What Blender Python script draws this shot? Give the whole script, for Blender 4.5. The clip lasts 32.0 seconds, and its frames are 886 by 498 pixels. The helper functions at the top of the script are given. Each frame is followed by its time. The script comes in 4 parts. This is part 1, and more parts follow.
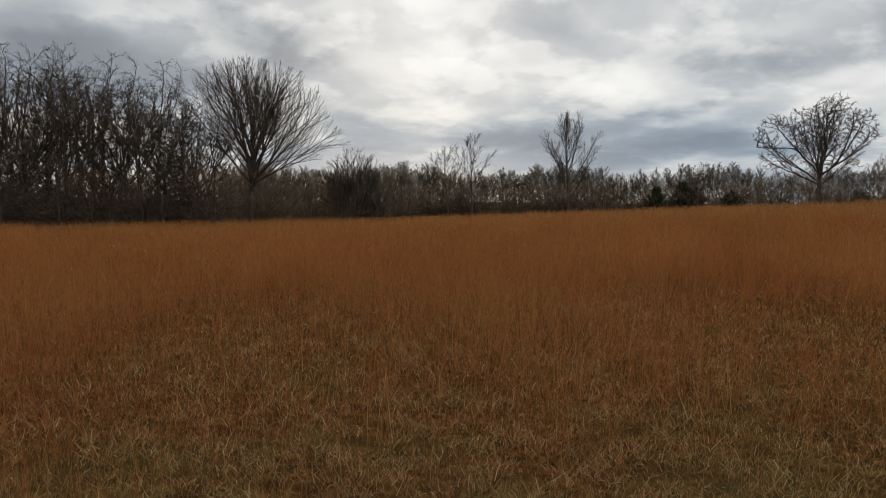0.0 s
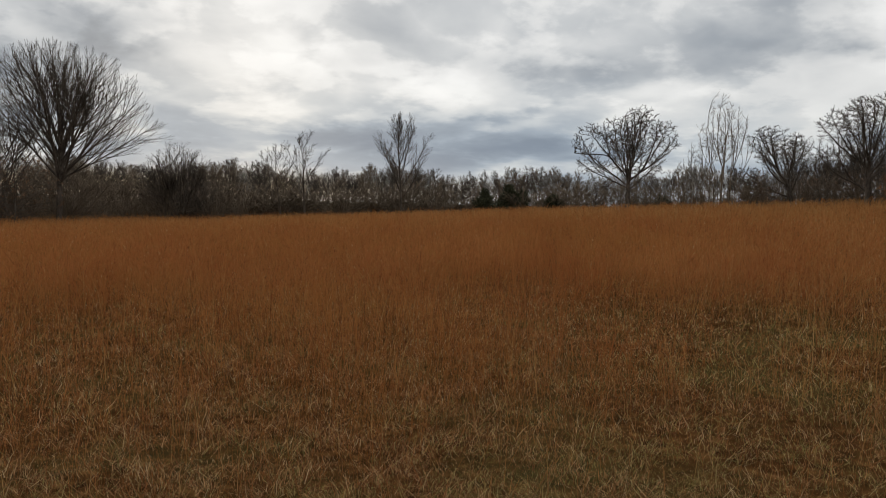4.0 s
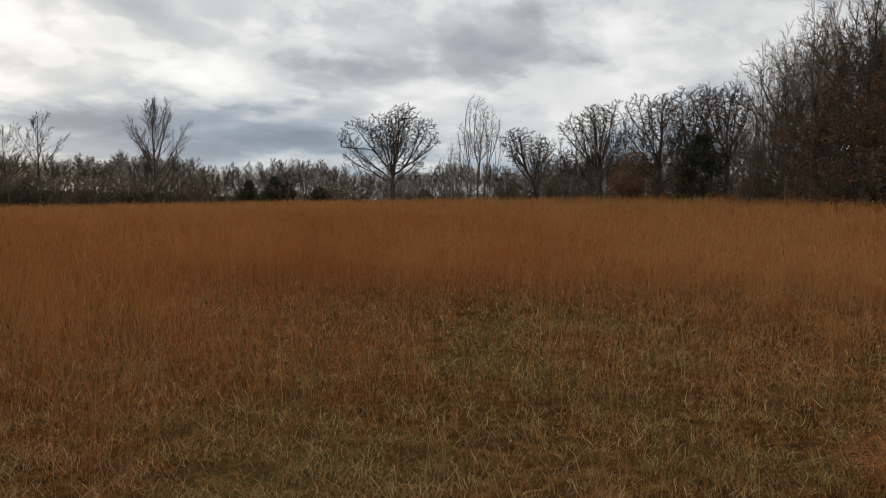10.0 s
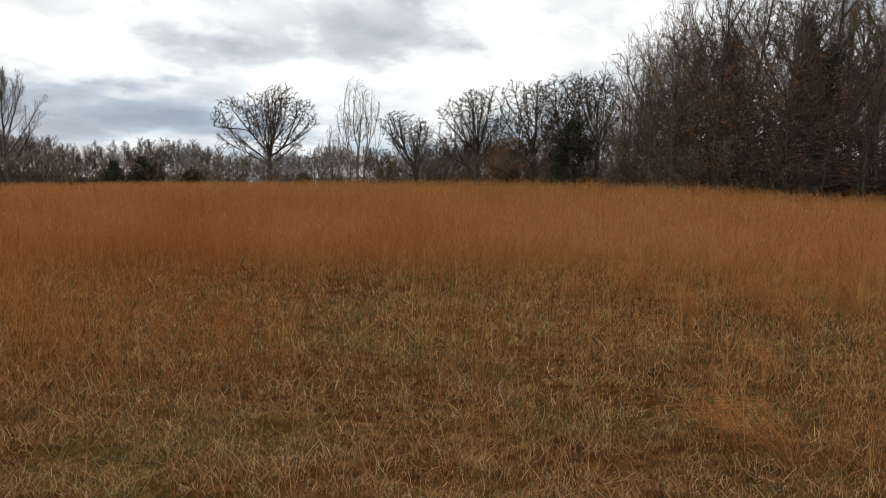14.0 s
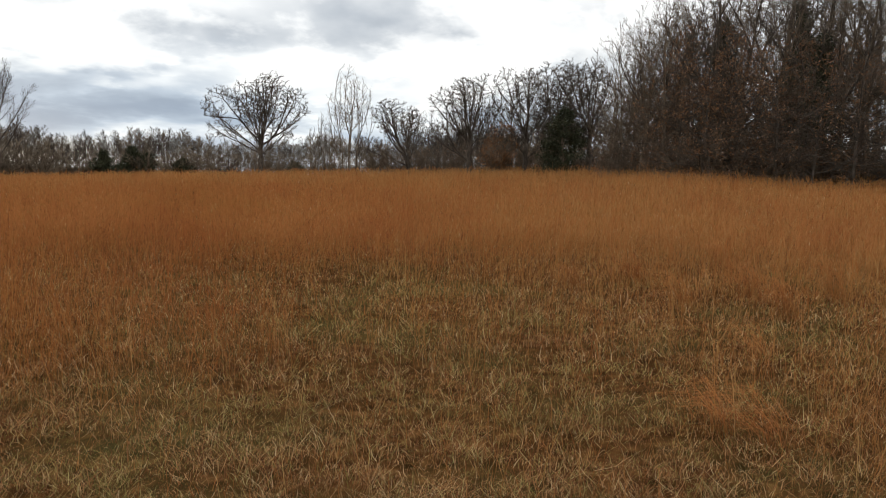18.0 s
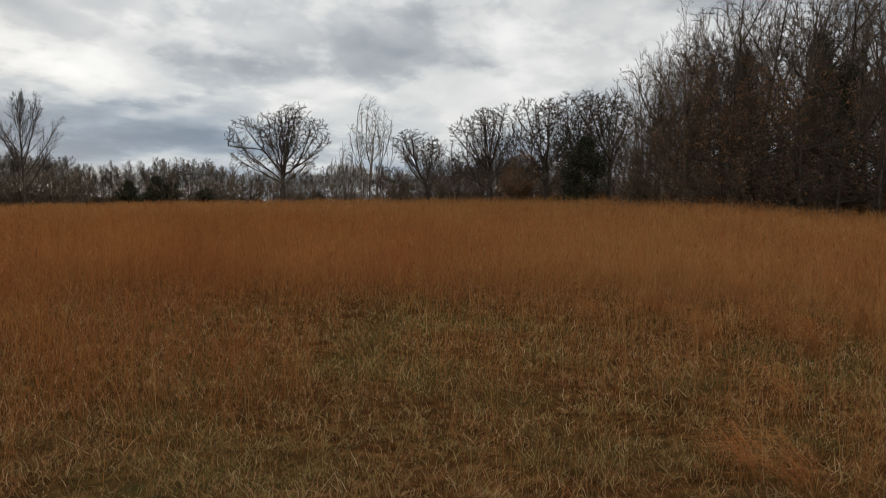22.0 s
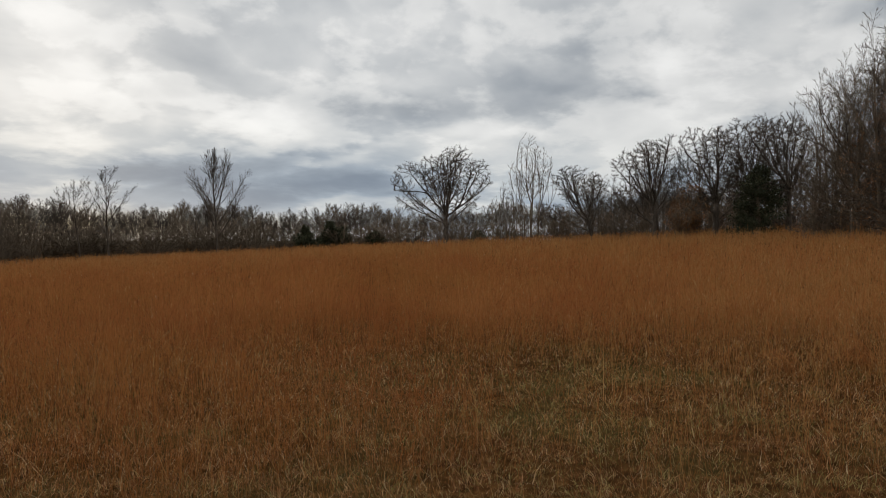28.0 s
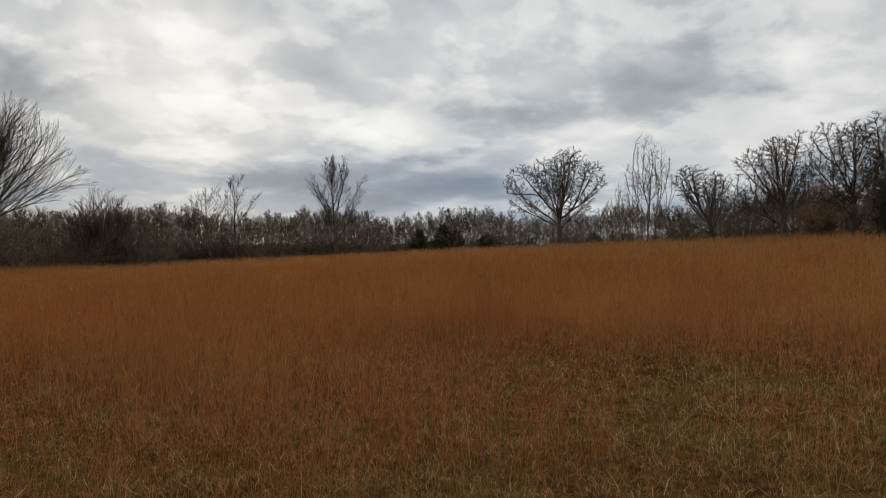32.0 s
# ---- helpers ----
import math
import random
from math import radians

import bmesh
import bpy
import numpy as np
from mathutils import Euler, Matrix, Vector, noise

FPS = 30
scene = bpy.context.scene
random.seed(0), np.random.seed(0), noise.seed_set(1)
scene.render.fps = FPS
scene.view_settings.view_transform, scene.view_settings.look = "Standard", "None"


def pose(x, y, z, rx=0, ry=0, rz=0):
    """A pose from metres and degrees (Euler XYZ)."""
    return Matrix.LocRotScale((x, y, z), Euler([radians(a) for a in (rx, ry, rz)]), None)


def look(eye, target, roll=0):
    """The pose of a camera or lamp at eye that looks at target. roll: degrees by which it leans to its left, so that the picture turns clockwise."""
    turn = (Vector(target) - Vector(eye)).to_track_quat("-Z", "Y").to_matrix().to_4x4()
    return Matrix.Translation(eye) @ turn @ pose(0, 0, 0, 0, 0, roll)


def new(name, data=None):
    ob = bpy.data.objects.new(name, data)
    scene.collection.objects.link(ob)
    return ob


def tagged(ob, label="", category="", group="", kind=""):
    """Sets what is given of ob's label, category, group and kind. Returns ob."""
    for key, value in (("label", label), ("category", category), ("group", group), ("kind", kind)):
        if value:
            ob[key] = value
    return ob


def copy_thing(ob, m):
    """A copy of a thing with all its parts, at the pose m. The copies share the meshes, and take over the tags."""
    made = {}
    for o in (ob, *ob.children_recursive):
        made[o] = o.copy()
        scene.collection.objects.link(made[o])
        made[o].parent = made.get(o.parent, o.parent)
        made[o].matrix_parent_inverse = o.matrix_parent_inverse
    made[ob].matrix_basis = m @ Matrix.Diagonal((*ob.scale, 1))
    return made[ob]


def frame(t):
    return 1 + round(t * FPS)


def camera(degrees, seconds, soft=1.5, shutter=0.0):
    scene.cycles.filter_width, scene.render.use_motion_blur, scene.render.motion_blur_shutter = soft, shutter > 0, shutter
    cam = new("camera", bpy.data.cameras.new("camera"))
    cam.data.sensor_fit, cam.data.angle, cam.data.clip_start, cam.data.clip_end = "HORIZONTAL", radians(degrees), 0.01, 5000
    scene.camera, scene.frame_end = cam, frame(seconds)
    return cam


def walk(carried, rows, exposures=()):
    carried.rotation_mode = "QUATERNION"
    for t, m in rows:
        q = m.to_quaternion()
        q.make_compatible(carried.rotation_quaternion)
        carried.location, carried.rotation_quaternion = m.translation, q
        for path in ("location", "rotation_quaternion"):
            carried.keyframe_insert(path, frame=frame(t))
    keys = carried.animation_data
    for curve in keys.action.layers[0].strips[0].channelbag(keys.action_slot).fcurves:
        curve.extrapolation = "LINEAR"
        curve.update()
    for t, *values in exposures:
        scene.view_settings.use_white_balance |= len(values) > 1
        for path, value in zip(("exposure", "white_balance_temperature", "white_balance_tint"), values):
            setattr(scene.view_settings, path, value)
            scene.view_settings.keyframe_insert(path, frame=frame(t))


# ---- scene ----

# ---- camera ----
cam = camera(62.2, 32.0, soft=1.0)
walk(cam, [
    (0.0, pose(-0.000, 0.000, 1.600, 86.30, -0.50, 0.00)),
    (0.5, pose(0.010, -0.000, 1.600, 86.31, -0.58, -0.94)),
    (1.0, pose(0.026, -0.001, 1.600, 86.28, -0.67, -2.48)),
    (1.5, pose(0.048, -0.002, 1.600, 86.32, -0.77, -4.55)),
    (2.0, pose(0.066, -0.004, 1.600, 86.31, -0.86, -6.32)),
    (2.5, pose(0.084, -0.006, 1.600, 86.47, -0.95, -8.03)),
    (3.0, pose(0.101, -0.009, 1.600, 86.47, -0.96, -9.73)),
    (3.5, pose(0.117, -0.012, 1.600, 86.48, -1.02, -11.27)),
    (5.5, pose(0.195, -0.033, 1.600, 86.47, -1.35, -18.95)),
    (6.0, pose(0.218, -0.041, 1.600, 86.53, -1.32, -21.28)),
    (6.5, pose(0.229, -0.045, 1.600, 86.49, -1.49, -22.43)),
    (7.0, pose(0.243, -0.051, 1.608, 86.55, -1.63, -23.87)),
    (7.5, pose(0.259, -0.059, 1.616, 86.56, -1.64, -25.53)),
    (8.0, pose(0.273, -0.066, 1.624, 86.54, -1.62, -27.10)),
    (8.5, pose(0.279, -0.069, 1.632, 86.55, -1.59, -27.70)),
    (9.0, pose(0.286, -0.072, 1.640, 86.70, -1.63, -28.44)),
    (9.5, pose(0.296, -0.078, 1.633, 86.52, -1.64, -29.58)),
    (10.0, pose(0.307, -0.084, 1.627, 86.39, -1.79, -30.76)),
    (10.5, pose(0.326, -0.096, 1.620, 86.36, -2.06, -32.93)),
    (11.0, pose(0.333, -0.101, 1.600, 86.30, -1.97, -33.67)),
    (11.5, pose(0.341, -0.106, 1.580, 85.86, -1.92, -34.59)),
    (12.0, pose(0.349, -0.112, 1.560, 85.97, -1.87, -35.53)),
    (12.5, pose(0.369, -0.127, 1.552, 85.77, -1.92, -37.91)),
    (13.0, pose(0.379, -0.135, 1.545, 85.62, -1.99, -39.18)),
    (13.5, pose(0.385, -0.140, 1.546, 85.44, -2.06, -39.96)),
    (14.0, pose(0.386, -0.140, 1.546, 85.46, -2.18, -40.02)),
    (14.5, pose(0.388, -0.142, 1.547, 85.37, -2.50, -40.31)),
    (16.5, pose(0.387, -0.141, 1.550, 84.73, -2.07, -40.16)),
    (17.0, pose(0.390, -0.144, 1.551, 84.66, -2.02, -40.53)),
    (17.5, pose(0.391, -0.145, 1.551, 84.50, -1.99, -40.71)),
    (18.0, pose(0.391, -0.145, 1.552, 84.57, -1.90, -40.62)),
    (18.5, pose(0.390, -0.144, 1.553, 84.61, -1.92, -40.56)),
    (19.0, pose(0.389, -0.143, 1.554, 84.86, -1.96, -40.38)),
    (19.5, pose(0.387, -0.142, 1.554, 85.10, -1.96, -40.18)),
    (20.0, pose(0.386, -0.141, 1.555, 85.26, -1.90, -40.09)),
    (20.5, pose(0.386, -0.141, 1.575, 85.58, -1.95, -40.03)),
    (21.0, pose(0.384, -0.139, 1.594, 85.85, -1.82, -39.75)),
    (21.5, pose(0.382, -0.137, 1.612, 86.33, -1.87, -39.51)),
    (22.0, pose(0.378, -0.134, 1.630, 86.73, -1.81, -39.05)),
    (22.5, pose(0.376, -0.132, 1.645, 87.04, -1.66, -38.80)),
    (23.0, pose(0.371, -0.128, 1.660, 87.34, -1.60, -38.20)),
    (23.5, pose(0.361, -0.121, 1.693, 87.76, -1.48, -36.96)),
    (24.0, pose(0.353, -0.115, 1.726, 88.42, -1.35, -36.00)),
    (24.5, pose(0.337, -0.104, 1.747, 89.00, -1.40, -34.20)),
    (25.0, pose(0.319, -0.092, 1.768, 89.28, -0.85, -32.11)),
    (25.5, pose(0.313, -0.088, 1.773, 89.30, -0.58, -31.39)),
    (27.5, pose(0.274, -0.066, 1.791, 89.41, -0.43, -27.22)),
    (28.0, pose(0.269, -0.064, 1.795, 89.37, -0.23, -26.61)),
    (28.5, pose(0.258, -0.058, 1.795, 89.33, -0.14, -25.45)),
    (29.0, pose(0.252, -0.055, 1.795, 89.33, -0.04, -24.81)),
    (29.5, pose(0.245, -0.052, 1.795, 89.73, -0.14, -24.09)),
    (30.0, pose(0.230, -0.046, 1.795, 89.93, -0.18, -22.57)),
    (30.5, pose(0.222, -0.043, 1.795, 89.84, -0.10, -21.74)),
    (31.0, pose(0.209, -0.038, 1.795, 89.75, -0.04, -20.41)),
    (31.5, pose(0.201, -0.035, 1.795, 89.65, -0.05, -19.62)),
    (32.0, pose(0.184, -0.029, 1.795, 89.60, -0.05, -17.89)),
], exposures=[(0.0, 0.0), (8.0, 0.05), (11.0, 0.16), (13.0, 0.46), (14.0, 0.59), (18.0, 0.66), (19.0, 0.50), (20.0, 0.30), (21.0, 0.16), (22.0, 0.07), (23.5, -0.02), (25.0, -0.02), (32.0, -0.02)])


# ---- world: broken overcast, low sun behind it ----
def make_world():
    world = bpy.data.worlds.new("overcast_sky")
    scene.world = world
    world.use_nodes = True
    nt = world.node_tree
    nt.nodes.clear()

    def node(kind, **props):
        n = nt.nodes.new(kind)
        for k, val in props.items():
            if k == "operation":
                n.operation = val
            elif k == "clamp":
                n.use_clamp = val
        return n

    def wire(value, socket):
        if isinstance(value, (int, float)):
            socket.default_value = value
        elif isinstance(value, tuple):
            socket.default_value = value
        else:
            nt.links.new(value, socket)

    def m(op, a, b=0.0, clamp=False):
        n = node("ShaderNodeMath", operation=op, clamp=clamp)
        wire(a, n.inputs[0])
        wire(b, n.inputs[1])
        return n.outputs[0]

    def mix(f, a, b):
        n = node("ShaderNodeMix")
        n.data_type = "RGBA"
        wire(f, n.inputs["Factor"])
        wire(a, n.inputs[6])
        wire(b, n.inputs[7])
        return n.outputs[2]

    def noise_at(vec, scale, detail, rough=0.5, distort=0.0):
        n = node("ShaderNodeTexNoise")
        wire(vec, n.inputs["Vector"])
        n.inputs["Scale"].default_value = scale
        n.inputs["Detail"].default_value = detail
        n.inputs["Roughness"].default_value = rough
        n.inputs["Distortion"].default_value = distort
        return n.outputs[0]

    co = node("ShaderNodeTexCoord").outputs["Generated"]
    sep = node("ShaderNodeSeparateXYZ")
    nt.links.new(co, sep.inputs[0])
    x, y, z = sep.outputs
    az = m("MULTIPLY", m("ARCTAN2", m("MULTIPLY", x, -1.0), y), 57.29578)
    el = m("MULTIPLY", m("ARCSINE", z), 57.29578)
    # cloud lumps wider than high, as a low deck looks from the ground
    comb = node("ShaderNodeCombineXYZ")
    wire(m("MULTIPLY", az, 0.062), comb.inputs[0])
    wire(m("MULTIPLY", m("LOGARITHM", m("ADD", 1.0, m("DIVIDE", m("MAXIMUM", el, 0.0), 5.5)), 2.71828), 2.15), comb.inputs[1])
    deck = comb.outputs[0]
    n1 = noise_at(deck, 0.92, 5.0, 0.52, 0.3)
    n2 = noise_at(deck, 2.5, 6.0, 0.50, 0.2)
    n3 = noise_at(deck, 1.5, 4.0, 0.42, 0.45)
    puff = m("SUBTRACT", 1.0, m("ABSOLUTE", m("SUBTRACT", m("MULTIPLY", n3, 2.0), 1.0)))
    n4 = noise_at(deck, 1.7, 7.0, 0.55, 0.1)
    edge = node("ShaderNodeMapRange")
    edge.interpolation_type = "SMOOTHSTEP"
    wire(n4, edge.inputs[0])
    edge.inputs[1].default_value, edge.inputs[2].default_value = 0.46, 0.56
    w1 = noise_at(deck, 2.2, 4.0, 0.55, 0.2)
    off = node("ShaderNodeVectorMath")
    off.operation = "ADD"
    wire(deck, off.inputs[0])
    off.inputs[1].default_value = (7.3, 2.1, 4.0)
    w2 = noise_at(off.outputs[0], 2.2, 4.0, 0.55, 0.2)
    azw = m("ADD", az, m("MULTIPLY", m("SUBTRACT", w1, 0.5), 9.0))
    elw = m("ADD", el, m("MULTIPLY", m("SUBTRACT", w2, 0.5), 3.6))

    def lump(a, e, wa, we, slope=0.0):
        da = m("SUBTRACT", azw, a)
        de = m("SUBTRACT", m("SUBTRACT", elw, e), m("MULTIPLY", da, slope))
        q = m("ADD", m("POWER", m("DIVIDE", da, wa), 2.0), m("POWER", m("DIVIDE", de, we), 2.0))
        return m("EXPONENT", m("MULTIPLY", q, -1.0))

    light = m("ADD", 0.62, m("MULTIPLY", m("SUBTRACT", n1, 0.5), 0.72))
    light = m("ADD", light, m("MULTIPLY", m("SUBTRACT", n2, 0.5), 0.40))
    light = m("ADD", light, m("MULTIPLY", m("SUBTRACT", edge.outputs[0], 0.5), 0.22))
    light = m("ADD", light, m("MULTIPLY", m("SUBTRACT", puff, 0.78), 0.55))
    for a, e, wa, we, slope, amount in CLOUD_LIGHT + CLOUD_LIGHT_MORE + CLOUD_DARK + CLOUD_DARK_MORE:
        light = m("ADD", light, m("MULTIPLY", lump(a, e, wa, we, slope), amount))
    light = m("ADD", 0.5, m("MULTIPLY", m("TANH", m("MULTIPLY", m("SUBTRACT", light, 0.5), 1.8)), 0.56))
    ramp = node("ShaderNodeValToRGB")
    wire(light, ramp.inputs[0])
    ramp.color_ramp.elements[0].position = 0.0
    ramp.color_ramp.elements[0].color = (0.200, 0.252, 0.328, 1)
    ramp.color_ramp.elements[1].position = 1.0
    ramp.color_ramp.elements[1].color = (0.93, 0.928, 0.90, 1)
    for p, c in ((0.3, (0.328, 0.394, 0.474, 1)), (0.6, (0.548, 0.590, 0.624, 1)), (0.8, (0.732, 0.744, 0.740, 1))):
        e_new = ramp.color_ramp.elements.new(p)
        e_new.color = c
    # greyer overhead, bluer low down where more air lies before the deck
    grey = node("ShaderNodeRGBToBW")
    nt.links.new(ramp.outputs[0], grey.inputs[0])
    high = m("MULTIPLY", 0.54, m("DIVIDE", m("SUBTRACT", el, 4.5), 5.5, clamp=True))
    clouds = mix(high, ramp.outputs[0], grey.outputs[0])
    # pale, slightly warm gap along the horizon where the sun is going down
    glow = m("MULTIPLY", m("EXPONENT", m("MULTIPLY", m("POWER", m("DIVIDE", m("SUBTRACT", el, 0.9), 0.9), 2.0), -1.0)),
             m("EXPONENT", m("MULTIPLY", m("POWER", m("DIVIDE", m("SUBTRACT", az, 10.0), 22.0), 2.0), -1.0)))
    clouds = mix(m("MULTIPLY", glow, 0.7), clouds, (1.0, 0.80, 0.42, 1))
    gap = m("MULTIPLY", m("EXPONENT", m("MULTIPLY", m("POWER", m("DIVIDE", m("SUBTRACT", elw, 4.6), 1.1), 2.0), -1.0)),
            m("EXPONENT", m("MULTIPLY", m("POWER", m("DIVIDE", m("SUBTRACT", azw, 27.0), 5.5), 2.0), -1.0)))
    clouds = mix(m("MULTIPLY", gap, 0.8), clouds, (1.0, 0.86, 0.62, 1))
    sky = node("ShaderNodeTexSky")
    sky.sky_type = "NISHITA"
    sky.sun_disc = False
    sky.sun_elevation = radians(SUN_EL)
    sky.sun_rotation = radians(-SUN_AZ)
    dim = node("ShaderNodeVectorMath")
    dim.operation = "SCALE"
    wire(sky.outputs[0], dim.inputs[0])
    dim.inputs[3].default_value = 0.1
    # the deck is thicker away from the setting sun
    away = m("SUBTRACT", 1.0, m("MULTIPLY", 0.09, m("DIVIDE", m("SUBTRACT", -20.0, az), 30.0, clamp=True)))
    thick = node("ShaderNodeVectorMath")
    thick.operation = "SCALE"
    wire(clouds, thick.inputs[0])
    wire(away, thick.inputs[3])
    clouds = thick.outputs[0]
    total = mix(0.97, dim.outputs[0], clouds)
    bg = node("ShaderNodeBackground")
    wire(total, bg.inputs[0])
    bg.inputs[1].default_value = SKY_STRENGTH
    out = node("ShaderNodeOutputWorld")
    nt.links.new(bg.outputs[0], out.inputs[0])


SUN_AZ, SUN_EL, SKY_STRENGTH = 4.0, 14.0, 1.0
# azimuth (to the left of +y), elevation, half widths, slope, amount
CLOUD_LIGHT = [
    (23.4, 12.3, 5.7, 1.1, -0.10, 0.30), (3.3, 10.1, 4.8, 2.0, 0.00, 0.30), (-1.8, 11.4, 2.6, 1.5, 0.00, 0.30),
    (-11.7, 8.8, 4.0, 1.1, 0.00, 0.50), (-0.2, 6.8, 2.0, 0.7, 0.00, 0.35), (-19.3, 6.7, 4.8, 0.6, -0.25, 0.35),
    (-28.1, 7.6, 3.1, 1.1, 0.00, 0.25), (2.5, 14.6, 4.0, 1.8, 0.00, 0.35), (8.5, 12.5, 2.6, 2.6, 0.00, 0.20),
    (-45.7, 10.5, 4.0, 2.0, 0.00, 0.45), (-29.0, 8.6, 4.0, 0.9, 0.00, 0.25), (-23.2, 11.8, 4.8, 1.1, 0.00, 0.15),
]
CLOUD_LIGHT_MORE = [
    (-44.3, 12.4, 2.0, 0.9, 0.00, 0.25), (-51.9, 14.6, 2.6, 1.8, 0.00, 0.30), (-51.3, 10.4, 2.6, 1.0, 0.00, 0.30),
    (-32.8, 9.2, 4.0, 0.7, 0.00, 0.20), (-45.6, 16.4, 4.0, 1.1, 0.00, 0.15), (-2.0, 11.7, 2.6, 1.3, 0.00, 0.20),
    (-44.5, 13.4, 4.0, 1.0, 0.00, 0.25), (0.0, 3.6, 4.8, 0.4, 0.00, 0.20), (-29.5, 13.0, 3.4, 1.5, 0.00, 0.26), (-28.6, 16.5, 6.6, 1.1, 0.00, 0.10),
]
CLOUD_DARK = [
    (27.1, 10.1, 8.8, 2.6, 0.00, -0.24), (14.8, 11.8, 6.6, 1.5, 0.25, -0.40), (10.6, 10.2, 2.6, 1.1, 0.20, -0.20),
    (29.1, 11.0, 6.6, 2.6, 0.00, -0.44), (5.9, 6.1, 5.3, 0.7, 0.00, -0.22), (-12.6, 5.8, 8.4, 1.0, -0.18, -0.48),
    (-7.1, 4.7, 4.0, 0.7, 0.00, -0.16), (-21.2, 4.3, 5.7, 0.9, 0.00, -0.40), (-24.7, 9.7, 5.7, 1.3, 0.00, -0.18),
    (8.5, 4.6, 4.0, 0.6, 0.00, -0.16), (-3.7, 4.2, 15.9, 1.8, 0.00, -0.34), (-16.2, 4.1, 11.5, 1.5, 0.00, -0.24),
]
CLOUD_DARK_MORE = [
    (24.6, 8.0, 8.4, 2.2, 0.00, -0.40), (-38.2, 12.0, 4.2, 1.2, 0.00, -0.13), (-32.3, 11.7, 4.8, 1.3, 0.00, -0.12),
    (-41.4, 10.8, 2.4, 0.8, -0.10, -0.12), (-18.6, 4.0, 5.3, 0.8, 0.00, -0.16), (-36.7, 11.2, 3.1, 1.0, 0.20, -0.14),
    (-40.8, 11.1, 2.6, 0.9, -0.20, -0.14), (-57.8, 15.4, 5.3, 1.5, 0.00, -0.36), (-30.5, 12.9, 4.4, 1.0, 0.00, -0.12),
    (-15.5, 1.6, 39.6, 1.3, 0.00, -0.22), (10.5, 12.1, 3.1, 1.2, 0.00, -0.16), (-26.9, 12.9, 6.6, 1.5, 0.00, -0.16),
    (-23.4, 10.5, 4.0, 0.8, 0.00, -0.16),
]
make_world()
sun = new("sun", bpy.data.lights.new("sun", "SUN"))
sun.data.energy, sun.data.angle, sun.data.color = 0.8, radians(25), (1.0, 0.93, 0.82)
sun.matrix_world = look((-60 * math.sin(radians(SUN_AZ)), 60 * math.cos(radians(SUN_AZ)), 60 * math.tan(radians(30))), (0, 0, 0))


# ---- materials ----
def material(name):
    mat = bpy.data.materials.new(name)
    mat.use_nodes = True
    nt = mat.node_tree
    return mat, nt, nt.nodes["Principled BSDF"]


def ramp_of(nt, fac, stops):
    r = nt.nodes.new("ShaderNodeValToRGB")
    nt.links.new(fac, r.inputs[0])
    els = r.color_ramp.elements
    els[0].position, els[0].color = stops[0][0], (*stops[0][1], 1)
    els[1].position, els[1].color = stops[-1][0], (*stops[-1][1], 1)
    for p, c in stops[1:-1]:
        els.new(p).color = (*c, 1)
    return r.outputs[0]


def tex_noise(nt, scale, detail=4.0, source="Object"):
    tc = nt.nodes.new("ShaderNodeTexCoord")
    n = nt.nodes.new("ShaderNodeTexNoise")
    nt.links.new(tc.outputs[source], n.inputs["Vector"])
    n.inputs["Scale"].default_value = scale
    n.inputs["Detail"].default_value = detail
    return n.outputs[0]


def mix_rgb(nt, fac, a, b, blend="MIX"):
    n = nt.nodes.new("ShaderNodeMix")
    n.data_type = "RGBA"
    n.blend_type = blend
    for v, s in ((fac, n.inputs["Factor"]), (a, n.inputs[6]), (b, n.inputs[7])):
        if isinstance(v, (int, float)):
            s.default_value = v
        elif isinstance(v, tuple):
            s.default_value = (*v, 1)
        else:
            nt.links.new(v, s)
    return n.outputs[2]


def bark(name, dark, pale, scale=3.0):
    mat, nt, b = material(name)
    tc = nt.nodes.new("ShaderNodeTexCoord")
    mp = nt.nodes.new("ShaderNodeMapping")
    mp.inputs["Scale"].default_value = (1, 1, 0.25)
    nt.links.new(tc.outputs["Object"], mp.inputs[0])
    n = nt.nodes.new("ShaderNodeTexNoise")
    nt.links.new(mp.outputs[0], n.inputs["Vector"])
    n.inputs["Scale"].default_value, n.inputs["Detail"].default_value = scale * 3, 6.0
    coarse = tex_noise(nt, 0.5, 2.0)
    c = ramp_of(nt, n.outputs[0], [(0.3, dark), (0.7, pale)])
    c = mix_rgb(nt, mix_factor(nt, coarse, 0.35, 0.7), c, tuple(0.65 * v for v in dark))
    nt.links.new(c, b.inputs["Base Color"])
    b.inputs["Roughness"].default_value = 0.95
    b.inputs["Specular IOR Level"].default_value = 0.04
    bump = nt.nodes.new("ShaderNodeBump")
    bump.inputs["Strength"].default_value = 0.5
    nt.links.new(n.outputs[0], bump.inputs["Height"])
    nt.links.new(bump.outputs[0], b.inputs["Normal"])
    return mat


def mix_factor(nt, value, lo, hi):
    n = nt.nodes.new("ShaderNodeMapRange")
    nt.links.new(value, n.inputs[0])
    n.inputs[1].default_value, n.inputs[2].default_value = lo, hi
    return n.outputs[0]


def leafy(name, stops, translucent=0.0):
    """Leaves or needles: colour varies leaf by leaf."""
    mat, nt, b = material(name)
    g = nt.nodes.new("ShaderNodeNewGeometry")
    c = ramp_of(nt, g.outputs["Random Per Island"], stops)
    patch = tex_noise(nt, 0.6, 3.0)
    c = mix_rgb(nt, mix_factor(nt, patch, 0.4, 0.75), c, stops[0][1])
    nt.links.new(c, b.inputs["Base Color"])
    b.inputs["Roughness"].default_value = 0.8
    b.inputs["Specular IOR Level"].default_value = 0.15
    return mat


